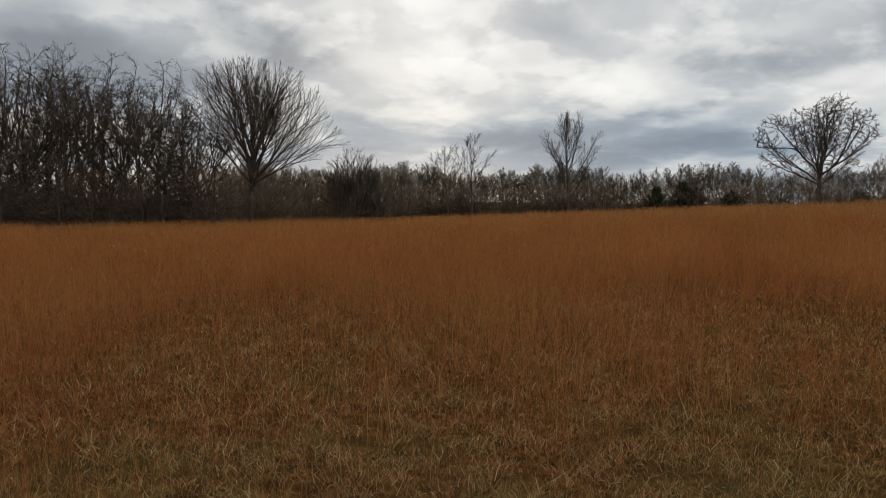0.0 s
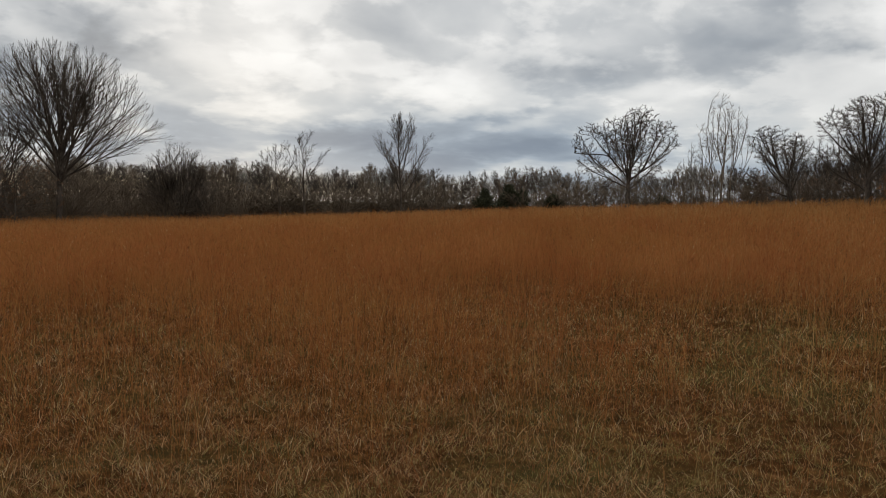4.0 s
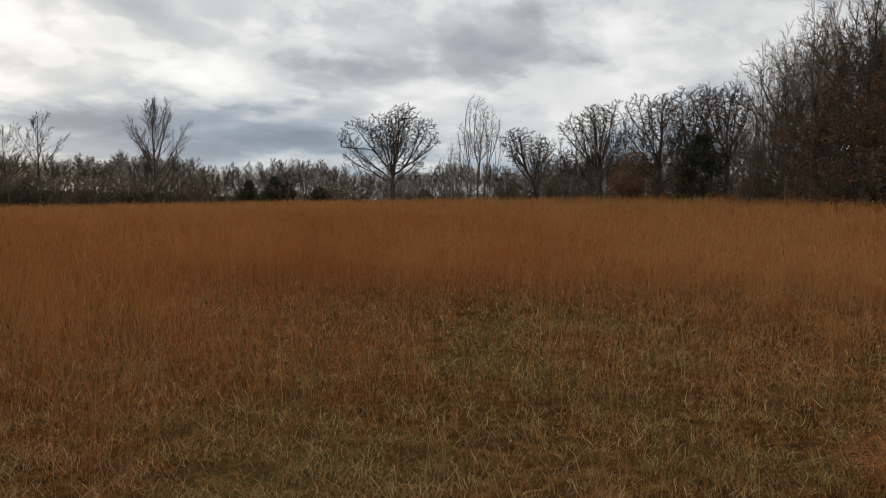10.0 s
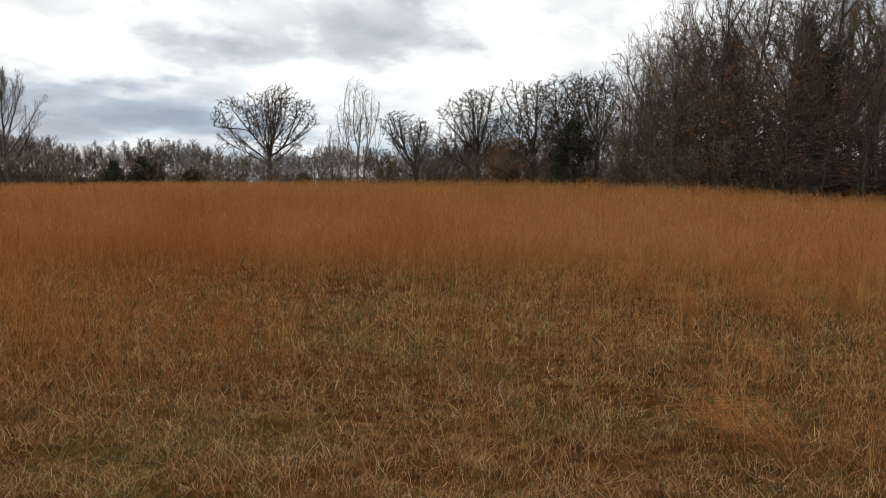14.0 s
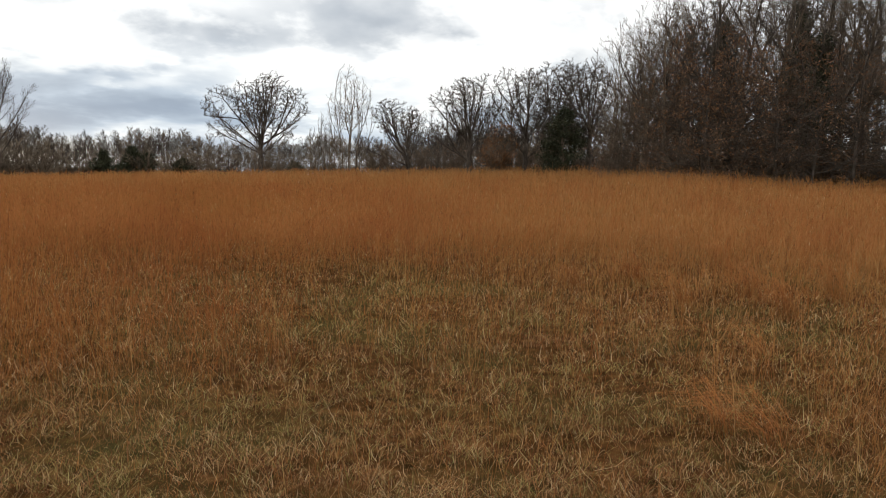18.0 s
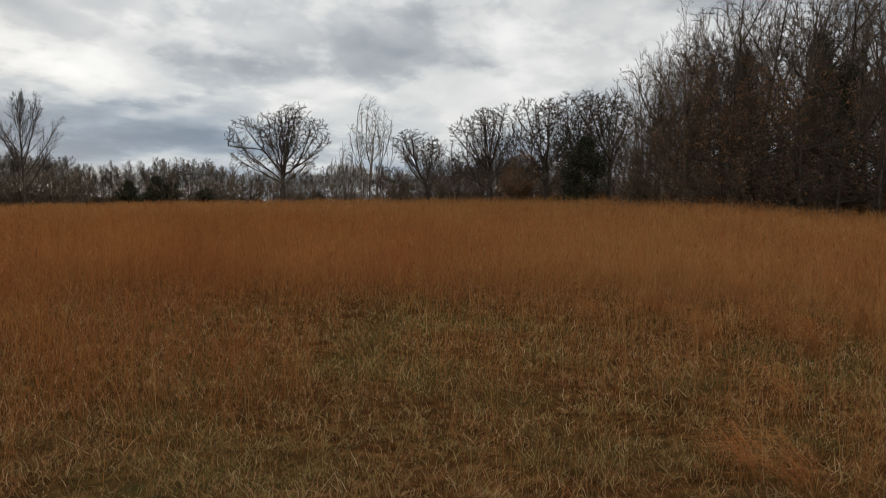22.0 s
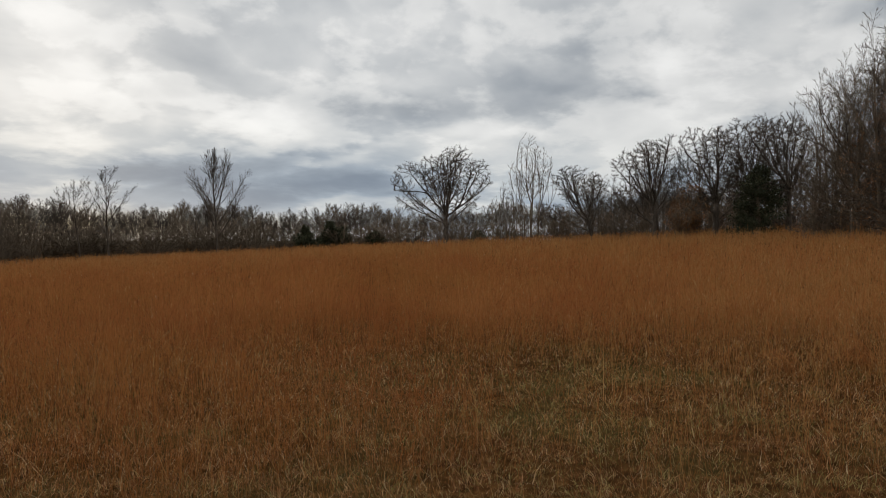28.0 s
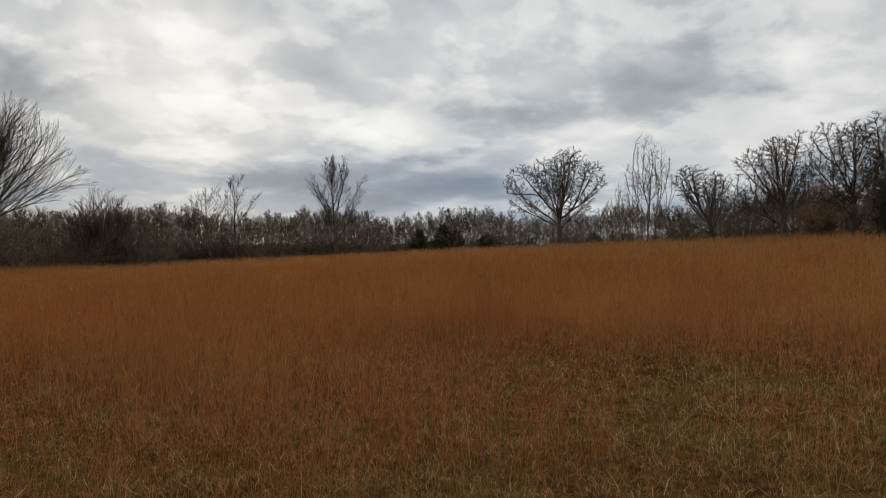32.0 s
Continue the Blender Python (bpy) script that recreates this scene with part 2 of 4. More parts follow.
def grass_material(name, tall):
    """Dry prairie grass. UV x: kind of blade, y: height along the blade."""
    mat, nt, b = material(name)
    uv = nt.nodes.new("ShaderNodeUVMap")
    uv.uv_map = "blade"
    sep = nt.nodes.new("ShaderNodeSeparateXYZ")
    nt.links.new(uv.outputs[0], sep.inputs[0])
    g = nt.nodes.new("ShaderNodeNewGeometry")
    rnd = g.outputs["Random Per Island"]
    if tall:
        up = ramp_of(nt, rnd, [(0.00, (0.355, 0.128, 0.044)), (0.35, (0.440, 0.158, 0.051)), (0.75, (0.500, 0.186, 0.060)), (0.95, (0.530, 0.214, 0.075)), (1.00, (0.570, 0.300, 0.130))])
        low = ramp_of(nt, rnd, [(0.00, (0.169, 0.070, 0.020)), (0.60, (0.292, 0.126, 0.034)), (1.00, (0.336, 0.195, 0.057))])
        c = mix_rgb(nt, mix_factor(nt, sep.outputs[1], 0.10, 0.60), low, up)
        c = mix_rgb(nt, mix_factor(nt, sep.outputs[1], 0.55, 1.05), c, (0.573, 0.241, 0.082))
        patch = tex_noise(nt, 0.16, 4.0)
        c = mix_rgb(nt, mix_factor(nt, patch, 0.45, 0.72), c, mix_rgb(nt, 0.6, c, (0.402, 0.181, 0.051)))
        c = mix_rgb(nt, mix_factor(nt, sep.outputs[0], 0.80, 0.90), c, (0.131, 0.040, 0.016))
        # low UV x: pale straw stems, also the haze painted onto distant blades
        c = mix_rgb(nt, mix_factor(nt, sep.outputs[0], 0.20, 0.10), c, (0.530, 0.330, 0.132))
        fleck = tex_noise(nt, 2.2, 5.0)
        c = mix_rgb(nt, mix_factor(nt, fleck, 0.50, 0.72), c, mix_rgb(nt, 0.55, c, (0.201, 0.072, 0.021)))
        wisp = tex_noise(nt, 0.9, 4.0)
        c = mix_rgb(nt, mix_factor(nt, wisp, 0.52, 0.75), c, mix_rgb(nt, 0.5, c, (0.624, 0.315, 0.111)))
        patch2 = tex_noise(nt, 0.45, 3.0)
        c = mix_rgb(nt, mix_factor(nt, patch2, 0.5, 0.8), c, mix_rgb(nt, 0.9, c, (0.300, 0.072, 0.024)))
    else:
        straw = ramp_of(nt, rnd, [(0.0, (0.085, 0.034, 0.013)), (0.3, (0.205, 0.090, 0.039)), (0.62, (0.44, 0.22, 0.100)), (0.84, (0.65, 0.405, 0.200)), (1.0, (0.74, 0.57, 0.34))])
        green = ramp_of(nt, rnd, [(0.0, (0.110, 0.102, 0.032)), (0.6, (0.285, 0.258, 0.082)), (1.0, (0.54, 0.465, 0.200))])
        c = mix_rgb(nt, sep.outputs[0], straw, green)
        clod = tex_noise(nt, 2.6, 5.0)
        c = mix_rgb(nt, mix_factor(nt, clod, 0.5, 0.75), c, mix_rgb(nt, 0.65, c, (0.086, 0.032, 0.012)))
    nt.links.new(c, b.inputs["Base Color"])
    b.inputs["Roughness"].default_value = 0.85
    b.inputs["Specular IOR Level"].default_value = 0.02
    # thin dry blades let part of the light through
    thin = nt.nodes.new("ShaderNodeBsdfTranslucent")
    nt.links.new(c, thin.inputs[0])
    both = nt.nodes.new("ShaderNodeMixShader")
    both.inputs[0].default_value = 0.24 if tall else 0.22
    nt.links.new(b.outputs[0], both.inputs[1])
    nt.links.new(thin.outputs[0], both.inputs[2])
    nt.links.new(both.outputs[0], nt.nodes["Material Output"].inputs[0])
    return mat


def ground_material():
    mat, nt, b = material("straw_soil")
    fine = tex_noise(nt, 9.0, 8.0)
    mid = tex_noise(nt, 0.8, 5.0)
    c = ramp_of(nt, fine, [(0.3, (0.034, 0.016, 0.006)), (0.55, (0.092, 0.043, 0.015)), (0.75, (0.20, 0.10, 0.035))])
    c = mix_rgb(nt, mix_factor(nt, mid, 0.45, 0.7), c, mix_rgb(nt, 0.5, c, (0.07, 0.075, 0.025)))
    nt.links.new(c, b.inputs["Base Color"])
    b.inputs["Roughness"].default_value = 1.0
    b.inputs["Specular IOR Level"].default_value = 0.0
    bump = nt.nodes.new("ShaderNodeBump")
    bump.inputs["Distance"].default_value = 0.05
    nt.links.new(fine, bump.inputs["Height"])
    nt.links.new(bump.outputs[0], b.inputs["Normal"])
    return mat


BARK_DARK = bark("dark_grey_bark", (0.074, 0.059, 0.047), (0.190, 0.153, 0.120))
BARK_BROWN = bark("brown_bark", (0.128, 0.096, 0.068), (0.27, 0.210, 0.150))
BARK_PALE = bark("pale_grey_bark", (0.16, 0.14, 0.12), (0.42, 0.39, 0.35))
LEAF_RUST = leafy("rusty_dead_leaves", [(0.0, (0.11, 0.052, 0.026)), (0.5, (0.27, 0.132, 0.058)), (0.88, (0.37, 0.19, 0.086)), (1.0, (0.42, 0.28, 0.17))])
LEAF_BROWN = leafy("brown_dead_leaves", [(0.0, (0.09, 0.056, 0.039)), (0.6, (0.20, 0.128, 0.084)), (0.9, (0.27, 0.180, 0.120)), (1.0, (0.36, 0.27, 0.20))])
NEEDLES = leafy("cedar_needles", [(0.0, (0.032, 0.036, 0.020)), (0.7, (0.070, 0.073, 0.038)), (1.0, (0.13, 0.118, 0.066))])
SEED = leafy("pale_seed_fluff", [(0.0, (0.40, 0.19, 0.07)), (0.7, (0.55, 0.32, 0.14)), (1.0, (0.66, 0.48, 0.27))])
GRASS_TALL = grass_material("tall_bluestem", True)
GRASS_LOW = grass_material("matted_straw_grass", False)
SOIL = ground_material()


# ---- terrain ----
def land(x, y):
    """Height of the field, gently rising to the right; works on numbers and arrays."""
    r = np.sqrt(np.asarray(x, float) ** 2 + np.asarray(y, float) ** 2) + 1e-6
    bank = 0.42 * np.clip((np.degrees(np.arctan2(x, y)) - 50) / 9, 0, 1) * np.clip((r - 20) / 26, 0, 1) * (1 - 1.2 * np.clip((np.degrees(np.arctan2(x, y)) - 60) / 9, 0, 1))  # low rise before the right-hand wood
    side_deg = np.degrees(np.arctan2(x, y))
    bank = bank + 0.34 * np.clip((r - 25) / 50, 0, 1) * np.clip((side_deg + 4) / 22, 0, 1) * np.clip((66 - side_deg) / 12, 0, 1)  # swell towards the far side
    s = np.minimum(1.0, 92.0 / r)
    x, y = x * s, y * s
    z = 0.02765 * x - 0.00112 * y + 0.000243 * x * x + 0.0000219 * x * y - 0.0000959 * y * y
    return z + bank + 0.03 * np.sin(x * 0.9 + 1.0) * np.sin(y * 0.8) * np.minimum(1, r / 10)


def polar(az, r):
    a = radians(az)
    return -r * math.sin(a), r * math.cos(a)


def mesh_from(name, verts, faces_flat, sizes, mat, uvs=None):
    """A mesh from numpy arrays: verts (n, 3), the corner list and each face's corner count."""
    me = bpy.data.meshes.new(name)
    me.vertices.add(len(verts))
    me.vertices.foreach_set("co", np.asarray(verts, np.float32).ravel())
    me.loops.add(len(faces_flat))
    me.loops.foreach_set("vertex_index", np.asarray(faces_flat, np.int32))
    sizes = np.asarray(sizes, np.int32)
    me.polygons.add(len(sizes))
    me.polygons.foreach_set("loop_start", np.concatenate([[0], np.cumsum(sizes)[:-1]]).astype(np.int32))
    if uvs is not None:
        layer = me.uv_layers.new(name="blade")
        layer.data.foreach_set("uv", np.asarray(uvs, np.float32)[faces_flat].ravel())
    me.materials.append(mat)
    me.update(calc_edges=True)
    return me


def make_ground():
    radii = np.concatenate([[0.0], np.geomspace(0.6, 120, 60), np.geomspace(150, 2500, 12)])
    n = 180
    ang = np.linspace(0, 2 * np.pi, n, endpoint=False)
    verts, faces = [(0.0, 0.0, 0.0)], []
    for r in radii[1:]:
        x, y = r * np.cos(ang), r * np.sin(ang)
        verts.extend(zip(x, y, land(x, y)))
    for j in range(n):
        faces.append((0, 1 + j, 1 + (j + 1) % n))
    for i in range(len(radii) - 2):
        a, b = 1 + i * n, 1 + (i + 1) * n
        for j in range(n):
            k = (j + 1) % n
            faces.append((a + j, b + j, b + k, a + k))
    me = bpy.data.meshes.new("ground")
    me.from_pydata(verts, [], faces)
    me.materials.append(SOIL)
    for p in me.polygons:
        p.use_smooth = True
    ob = new("ground", me)
    tagged(ob, "gently sloping straw-covered soil under the dry prairie grass", "ground", kind="structure")


make_ground()


# ---- grass ----
def wave_patch(x, y, rng, scale):
    """Smooth pseudo-random field in 0..1 over the plan."""
    v = np.zeros_like(x)
    for k in range(6):
        a, ph = rng.uniform(0, 6.28), rng.uniform(0, 6.28)
        f = rng.uniform(0.5, 1.7) / scale
        v += np.sin((x * np.cos(a) + y * np.sin(a)) * f * 6.28 + ph)
    return 1 / (1 + np.exp(-1.2 * v))


def blades(name, x, y, height, width, lean, curl, kind, rng, mat, segs, sway=0.0, lift=0.0):
    """Many grass blades in one mesh; each a tapering, bending strip."""
    n = len(x)
    z = land(x, y) + lift
    face = rng.uniform(0, 2 * np.pi, n)
    wx, wy = np.cos(face) * width * 0.5, np.sin(face) * width * 0.5
    la = rng.uniform(0, 2 * np.pi, n)
    lx, ly = np.cos(la), np.sin(la)
    sw = rng.normal(0, 1, n) * sway
    cols = []
    for i in range(segs + 1):
        t = i / segs
        bend = height * sw * math.sin(t * 4.0)
        out = height * (lean * t + curl * t * t)
        up = height * (t - 0.55 * np.minimum(1.2, curl) * t * t)
        cx, cy, cz = x + lx * out - ly * bend, y + ly * out + lx * bend, z + np.maximum(up, 0.01) - (0.02 if i == 0 else 0) * (np.asarray(lift) == 0)
        taper = 1.0 - 0.55 * t
        if i < segs:
            cols.append(np.stack([cx - wx * taper, cy - wy * taper, cz], -1))
            cols.append(np.stack([cx + wx * taper, cy + wy * taper, cz], -1))
        else:
            cols.append(np.stack([cx, cy, cz], -1))
    nv = len(cols)
    verts = np.stack(cols, 1).reshape(-1, 3)
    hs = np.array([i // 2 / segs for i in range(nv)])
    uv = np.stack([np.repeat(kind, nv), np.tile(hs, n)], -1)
    corner, size = [], []
    for i in range(segs - 1):
        corner += [2 * i, 2 * i + 1, 2 * i + 3, 2 * i + 2]
        size.append(4)
    corner += [nv - 3, nv - 2, nv - 1]
    size.append(3)
    flat = (np.arange(n)[:, None] * nv + np.array(corner)[None]).ravel()
    return mesh_from(name, verts, flat, np.tile(size, n), mat, uv)


def scatter(rng, n, r0, r1, az0, az1):
    """Points in a sector; the density falls with the square of the distance."""
    r = r0 * (r1 / r0) ** rng.uniform(0, 1, n)
    a = np.radians(rng.uniform(az0, az1, n))
    return -r * np.sin(a), r * np.cos(a), r


def openness(x, y):
    """Where the tall stems stand thin and the matted low growth shows: worn spots of the field."""
    v = np.zeros_like(x)
    for az, r, size in ((-38, 8.8, 1.6), (-36, 7.0, 0.9), (-42, 5.2, 1.4), (-33, 4.6, 1.2), (-56, 5.2, 1.6), (-68, 7.0, 0.9), (-20, 3.6, 0.9), (18, 3.8, 0.9), (-50, 7.5, 0.9), (4, 3.4, 0.8)):
        cx, cy = polar(az, r)
        v = np.maximum(v, np.exp(-((x - cx) ** 2 + (y - cy) ** 2) / size ** 2))
    return v


def make_grass():
    rng = np.random.default_rng(7)
    # tall bluestem: stems and the short curling leaves along them, closer ones bending, farther ones finer
    for name, count, r0, r1, fine in (("tall_grass", TALL_N, 2.2, 17, 0), ("tall_grass", FAR_N, 12, 96, 1)):
        x, y, r = scatter(rng, count, r0, r1, -84, 44)
        x2, y2, r2 = scatter(rng, 40000, r0, r1, 44, 276)
        x, y, r = np.concatenate([x, x2]), np.concatenate([y, y2]), np.concatenate([r, r2])
        patch = wave_patch(x, y, np.random.default_rng(3), 7.0)
        clump = wave_patch(x, y, np.random.default_rng(5), 0.9)
        az = np.degrees(np.arctan2(-x, y))
        edge = np.interp(az, [-84, -36, -14, 44], [3.6, 3.2, 2.4, 2.0])
        near = np.clip((r - edge) / 9, 0.08, 1) ** 0.85
        if fine:
            dense = np.clip((r - 11) / 10, 0.05, 1) * (0.55 + 0.45 * patch)
        else:
            dense = near * (0.42 + 0.58 * patch) * (0.30 + 0.70 * clump) * (1 - 0.88 * openness(x, y)) + np.clip((r - 9) / 16, 0, 0.4) * (1 - 0.8 * openness(x, y))
        keep = rng.uniform(0, 1, len(x)) < dense
        x, y, r, patch, clump = x[keep], y[keep], r[keep], patch[keep], clump[keep]
        n = len(x)
        full = rng.normal(0.78, 0.17, n) * (0.50 + 0.50 * np.clip((r - 3) / 9, 0, 1)) * (0.80 + 0.2 * patch + 0.08 * clump)
        leaf = rng.uniform(0, 1, n) < np.clip(0.40 + (r - 5) * 0.04, 0.40, 0.68)  # short leaves at any height of the stem
        closer = np.clip((r - 2) / 8, 0.45, 1)
        h = np.where(leaf, rng.uniform(0.10, 0.30, n) * (0.6 + 0.4 * full) * closer, full)
        lift = np.where(leaf, np.maximum(0, full - h) * rng.uniform(0.05, 1.0, n), 0)
        w = np.maximum(0.0019, r * (0.00054 if fine else 0.00040)) * rng.uniform(0.5, 1.5, n) * np.where(leaf, 1.3, 0.9) * np.where((x * 0.98 - y * 0.18 > 0.5 * r) | (y > 0.1 * r), 1.0, 2.2)
        lean = np.abs(rng.normal(0, 1, n)) * np.where(leaf, 0.55, 0.20)
        curl = np.abs(rng.normal(0.05, 0.20, n)) * np.where(leaf, 3.0 * closer, 1.0) * (1 - 0.7 * fine)
        tone = rng.uniform(0.25, 0.75, n)
        odd = rng.uniform(0, 1, n) < np.where(r < 9, 0.07, np.where(r < 18, 0.03, 0.0))  # stems that stand out: dark red or bleached
        tone[odd] = rng.choice([0.02, 0.05, 0.95, 0.98], odd.sum())
        w[odd] *= rng.uniform(1.1, 1.7, odd.sum())
        pale_hazed = rng.uniform(0, 1, n) < np.clip((r - 30) / 50, 0, 0.65) + np.clip((-np.degrees(np.arctan2(-x, y)) - 26) / 55, 0, 0.55)  # paler straw rightwards, and horizon haze painted in as colour towards the far side
        tone[pale_hazed] = rng.uniform(0.13, 0.19, pale_hazed.sum())
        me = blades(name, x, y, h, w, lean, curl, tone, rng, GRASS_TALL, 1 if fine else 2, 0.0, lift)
        ob = new(name, me)
        tagged(ob, "tall dry rust-orange bluestem grass covering the open field", "grass", kind="stuff")
    # matted low growth: loose short blades and small tufts that splay from their middle
    x, y, r = scatter(rng, LOW_N, 1.7, 17, -80, 40)
    x2, y2, r2 = scatter(rng, 60000, 1.7, 24, 40, 280)
    r4 = 1.95 * np.sqrt(rng.uniform(0, 1, 42000))  # evenly round the standing place
    a4 = rng.uniform(0, 2 * np.pi, 42000)
    x4, y4 = r4 * np.cos(a4), r4 * np.sin(a4)
    x2, y2 = np.concatenate([x2, x4]), np.concatenate([y2, y4])
    tx, ty, tr = scatter(rng, LOW_N // 34, 1.7, 14, -80, 40)
    each = 16
    spread = np.repeat(0.010 * np.maximum(1.5, tr), each)
    x3 = np.repeat(tx, each) + rng.normal(0, 1, len(tx) * each) * spread
    y3 = np.repeat(ty, each) + rng.normal(0, 1, len(tx) * each) * spread
    x, y = np.concatenate([x, x2, x3]), np.concatenate([y, y2, y3])
    r = np.sqrt(x * x + y * y)
    n, nt_ = len(x), len(x3)
    green = wave_patch(x, y, np.random.default_rng(11), 1.5)
    tussock = wave_patch(x, y, np.random.default_rng(23), 0.55)  # clumps and the hollows between them
    h = (rng.uniform(0.03, 0.085, n) + 0.10 * rng.uniform(0, 1, n) ** 5) * (0.45 + 0.95 * tussock)
    h[n - nt_:] = np.repeat(rng.uniform(0.045, 0.125, len(tx)), each) * rng.uniform(0.5, 1.2, nt_)
    w = np.maximum(0.0028, r * 0.00066) * rng.uniform(0.5, 1.5, n)
    w[len(x) - nt_ - len(x2):len(x) - nt_] *= 2.2
    pick = rng.uniform(0, 1, n)
    pick[n - nt_:] = np.repeat(rng.uniform(0, 1, len(tx)), each)
    kind = (pick < 0.05 + 0.34 * green ** 2 * (0.3 + tussock) + 0.36 * openness(x, y)).astype(float) * rng.uniform(0.5, 1, n)
    lean = np.abs(rng.normal(0.2, 0.55, n))
    lean[n - nt_:] = rng.uniform(0.05, 0.8, nt_)
    curl = np.abs(rng.normal(0.35, 0.4, n))
    lift = rng.uniform(0, 0.07, n) * (r > 2.5) * (0.2 + tussock)
    lift[n - nt_:] = 0
    hollow = (tussock < 0.40) & (rng.uniform(0, 1, n) < 0.55) & (r > 2.0)
    h[hollow] *= 0.4
    for part_of, segs in ((slice(0, n - nt_), 2), (slice(n - nt_, n), 3)):
        q = part_of
        me = blades("low_grass", x[q], y[q], h[q], w[q], lean[q], curl[q], kind[q], rng, GRASS_LOW, segs, 0.22, lift[q])
        ob = new("low_grass", me)
        tagged(ob, "matted straw-coloured and green low grass between the stems", "grass", kind="stuff")


def make_seed_heads():
    """Fluffy pale seeds and loose bits caught in the tall stems."""
    rng = np.random.default_rng(17)
    x, y, r = scatter(rng, 16000, 3.0, 34, -84, 44)
    keep = rng.uniform(0, 1, len(x)) < np.clip((r - 2) / 6, 0.25, 1) * (0.3 + 0.7 * wave_patch(x, y, np.random.default_rng(3), 7.0))
    x, y, r = x[keep], y[keep], r[keep]
    n = len(x)
    z = land(x, y) + rng.uniform(0.25, 0.85, n)
    s = np.maximum(0.0035, r * 0.0008) * rng.uniform(0.5, 1.3, n)
    d = np.stack([rng.normal(0, 0.5, n), rng.normal(0, 0.5, n), rng.uniform(0.6, 2.6, n)], -1)
    a = rng.uniform(0, 6.283, n)
    u = np.stack([np.cos(a), np.sin(a), np.zeros(n)], -1) * 0.6
    p = np.stack([x, y, z], -1)
    q = s[:, None]
    v = np.stack([p - d * q, p + u * q, p + d * q, p - u * q], 1).reshape(-1, 3)
    idx = (np.arange(n)[:, None] * 4 + np.array([[0, 1, 2, 0, 2, 3]])).ravel()
    me = mesh_from("seed_heads", v, idx, np.full(2 * n, 3), SEED)
    tagged(new("seed_heads", me), "pale fluffy grass seed heads among the stems", "grass seed", kind="stuff")


TALL_N, FAR_N, LOW_N = 360000, 480000, 170000
make_grass()
make_seed_heads()


# ---- trees ----
def tubes(name, segs, mat):
    """Tapered round pieces: segs are (start, end, radius, end radius, sides)."""
    all_v, all_f, all_s, base = [], [], [], 0
    for sides in sorted({s[4] for s in segs}):
        group = [s for s in segs if s[4] == sides]
        a = np.array([s[0] for s in group], float)
        b = np.array([s[1] for s in group], float)
        ra = np.array([s[2] for s in group], float)
        rb = np.array([s[3] for s in group], float)
        k = max(sides, 3)
        d = b - a
        d /= np.linalg.norm(d, axis=1, keepdims=True) + 1e-9
        ref = np.where(np.abs(d[:, 2:3]) > 0.9, np.array([[1.0, 0, 0]]), np.array([[0, 0, 1.0]]))
        u = np.cross(d, ref)
        u /= np.linalg.norm(u, axis=1, keepdims=True) + 1e-9
        w = np.cross(d, u)
        th = np.linspace(0, 2 * np.pi, k, endpoint=False)
        ring = np.cos(th)[None, :, None] * u[:, None] + np.sin(th)[None, :, None] * w[:, None]
        va = a[:, None] + ring * ra[:, None, None]
        n = len(group)
        if sides == 0:  # pointed twig
            v = np.concatenate([va, b[:, None]], 1)
            corner = [c for j in range(3) for c in (j, (j + 1) % 3, 3)]
            size = [3] * 3
        else:
            v = np.concatenate([va, b[:, None] + ring * rb[:, None, None]], 1)
            corner = [c for j in range(k) for c in (j, (j + 1) % k, k + (j + 1) % k, k + j)]
            size = [4] * k
        per = v.shape[1]
        all_v.append(v.reshape(-1, 3))
        all_f.append((np.arange(n)[:, None] * per + np.array(corner)[None]).ravel() + base)
        all_s.append(np.tile(size, n))
        base += n * per
    return mesh_from(name, np.concatenate(all_v), np.concatenate(all_f), np.concatenate(all_s), mat)


def side(v, rng):
    """A random unit vector square to v."""
    q = Vector((rng.gauss(0, 1), rng.gauss(0, 1), rng.gauss(0, 1)))
    q = q - v * q.dot(v)
    return q.normalized() if q.length > 1e-6 else Vector((1, 0, 0))


def reach_of(env, p, d):
    """How far it is from p along d to the crown's outline, a union of ellipsoids; 0 where none lies ahead."""
    best = 0.0
    for cx, cy, cz, rx, rz in env:
        px, py, pz = (p[0] - cx) / rx, (p[1] - cy) / rx, (p[2] - cz) / rz
        dx, dy, dz = d[0] / rx, d[1] / rx, d[2] / rz
        qa, qb, qc = dx * dx + dy * dy + dz * dz, px * dx + py * dy + pz * dz, px * px + py * py + pz * pz - 1
        disc = qb * qb - qa * qc
        if disc > 0:
            best = max(best, (-qb + math.sqrt(disc)) / qa)
    return best


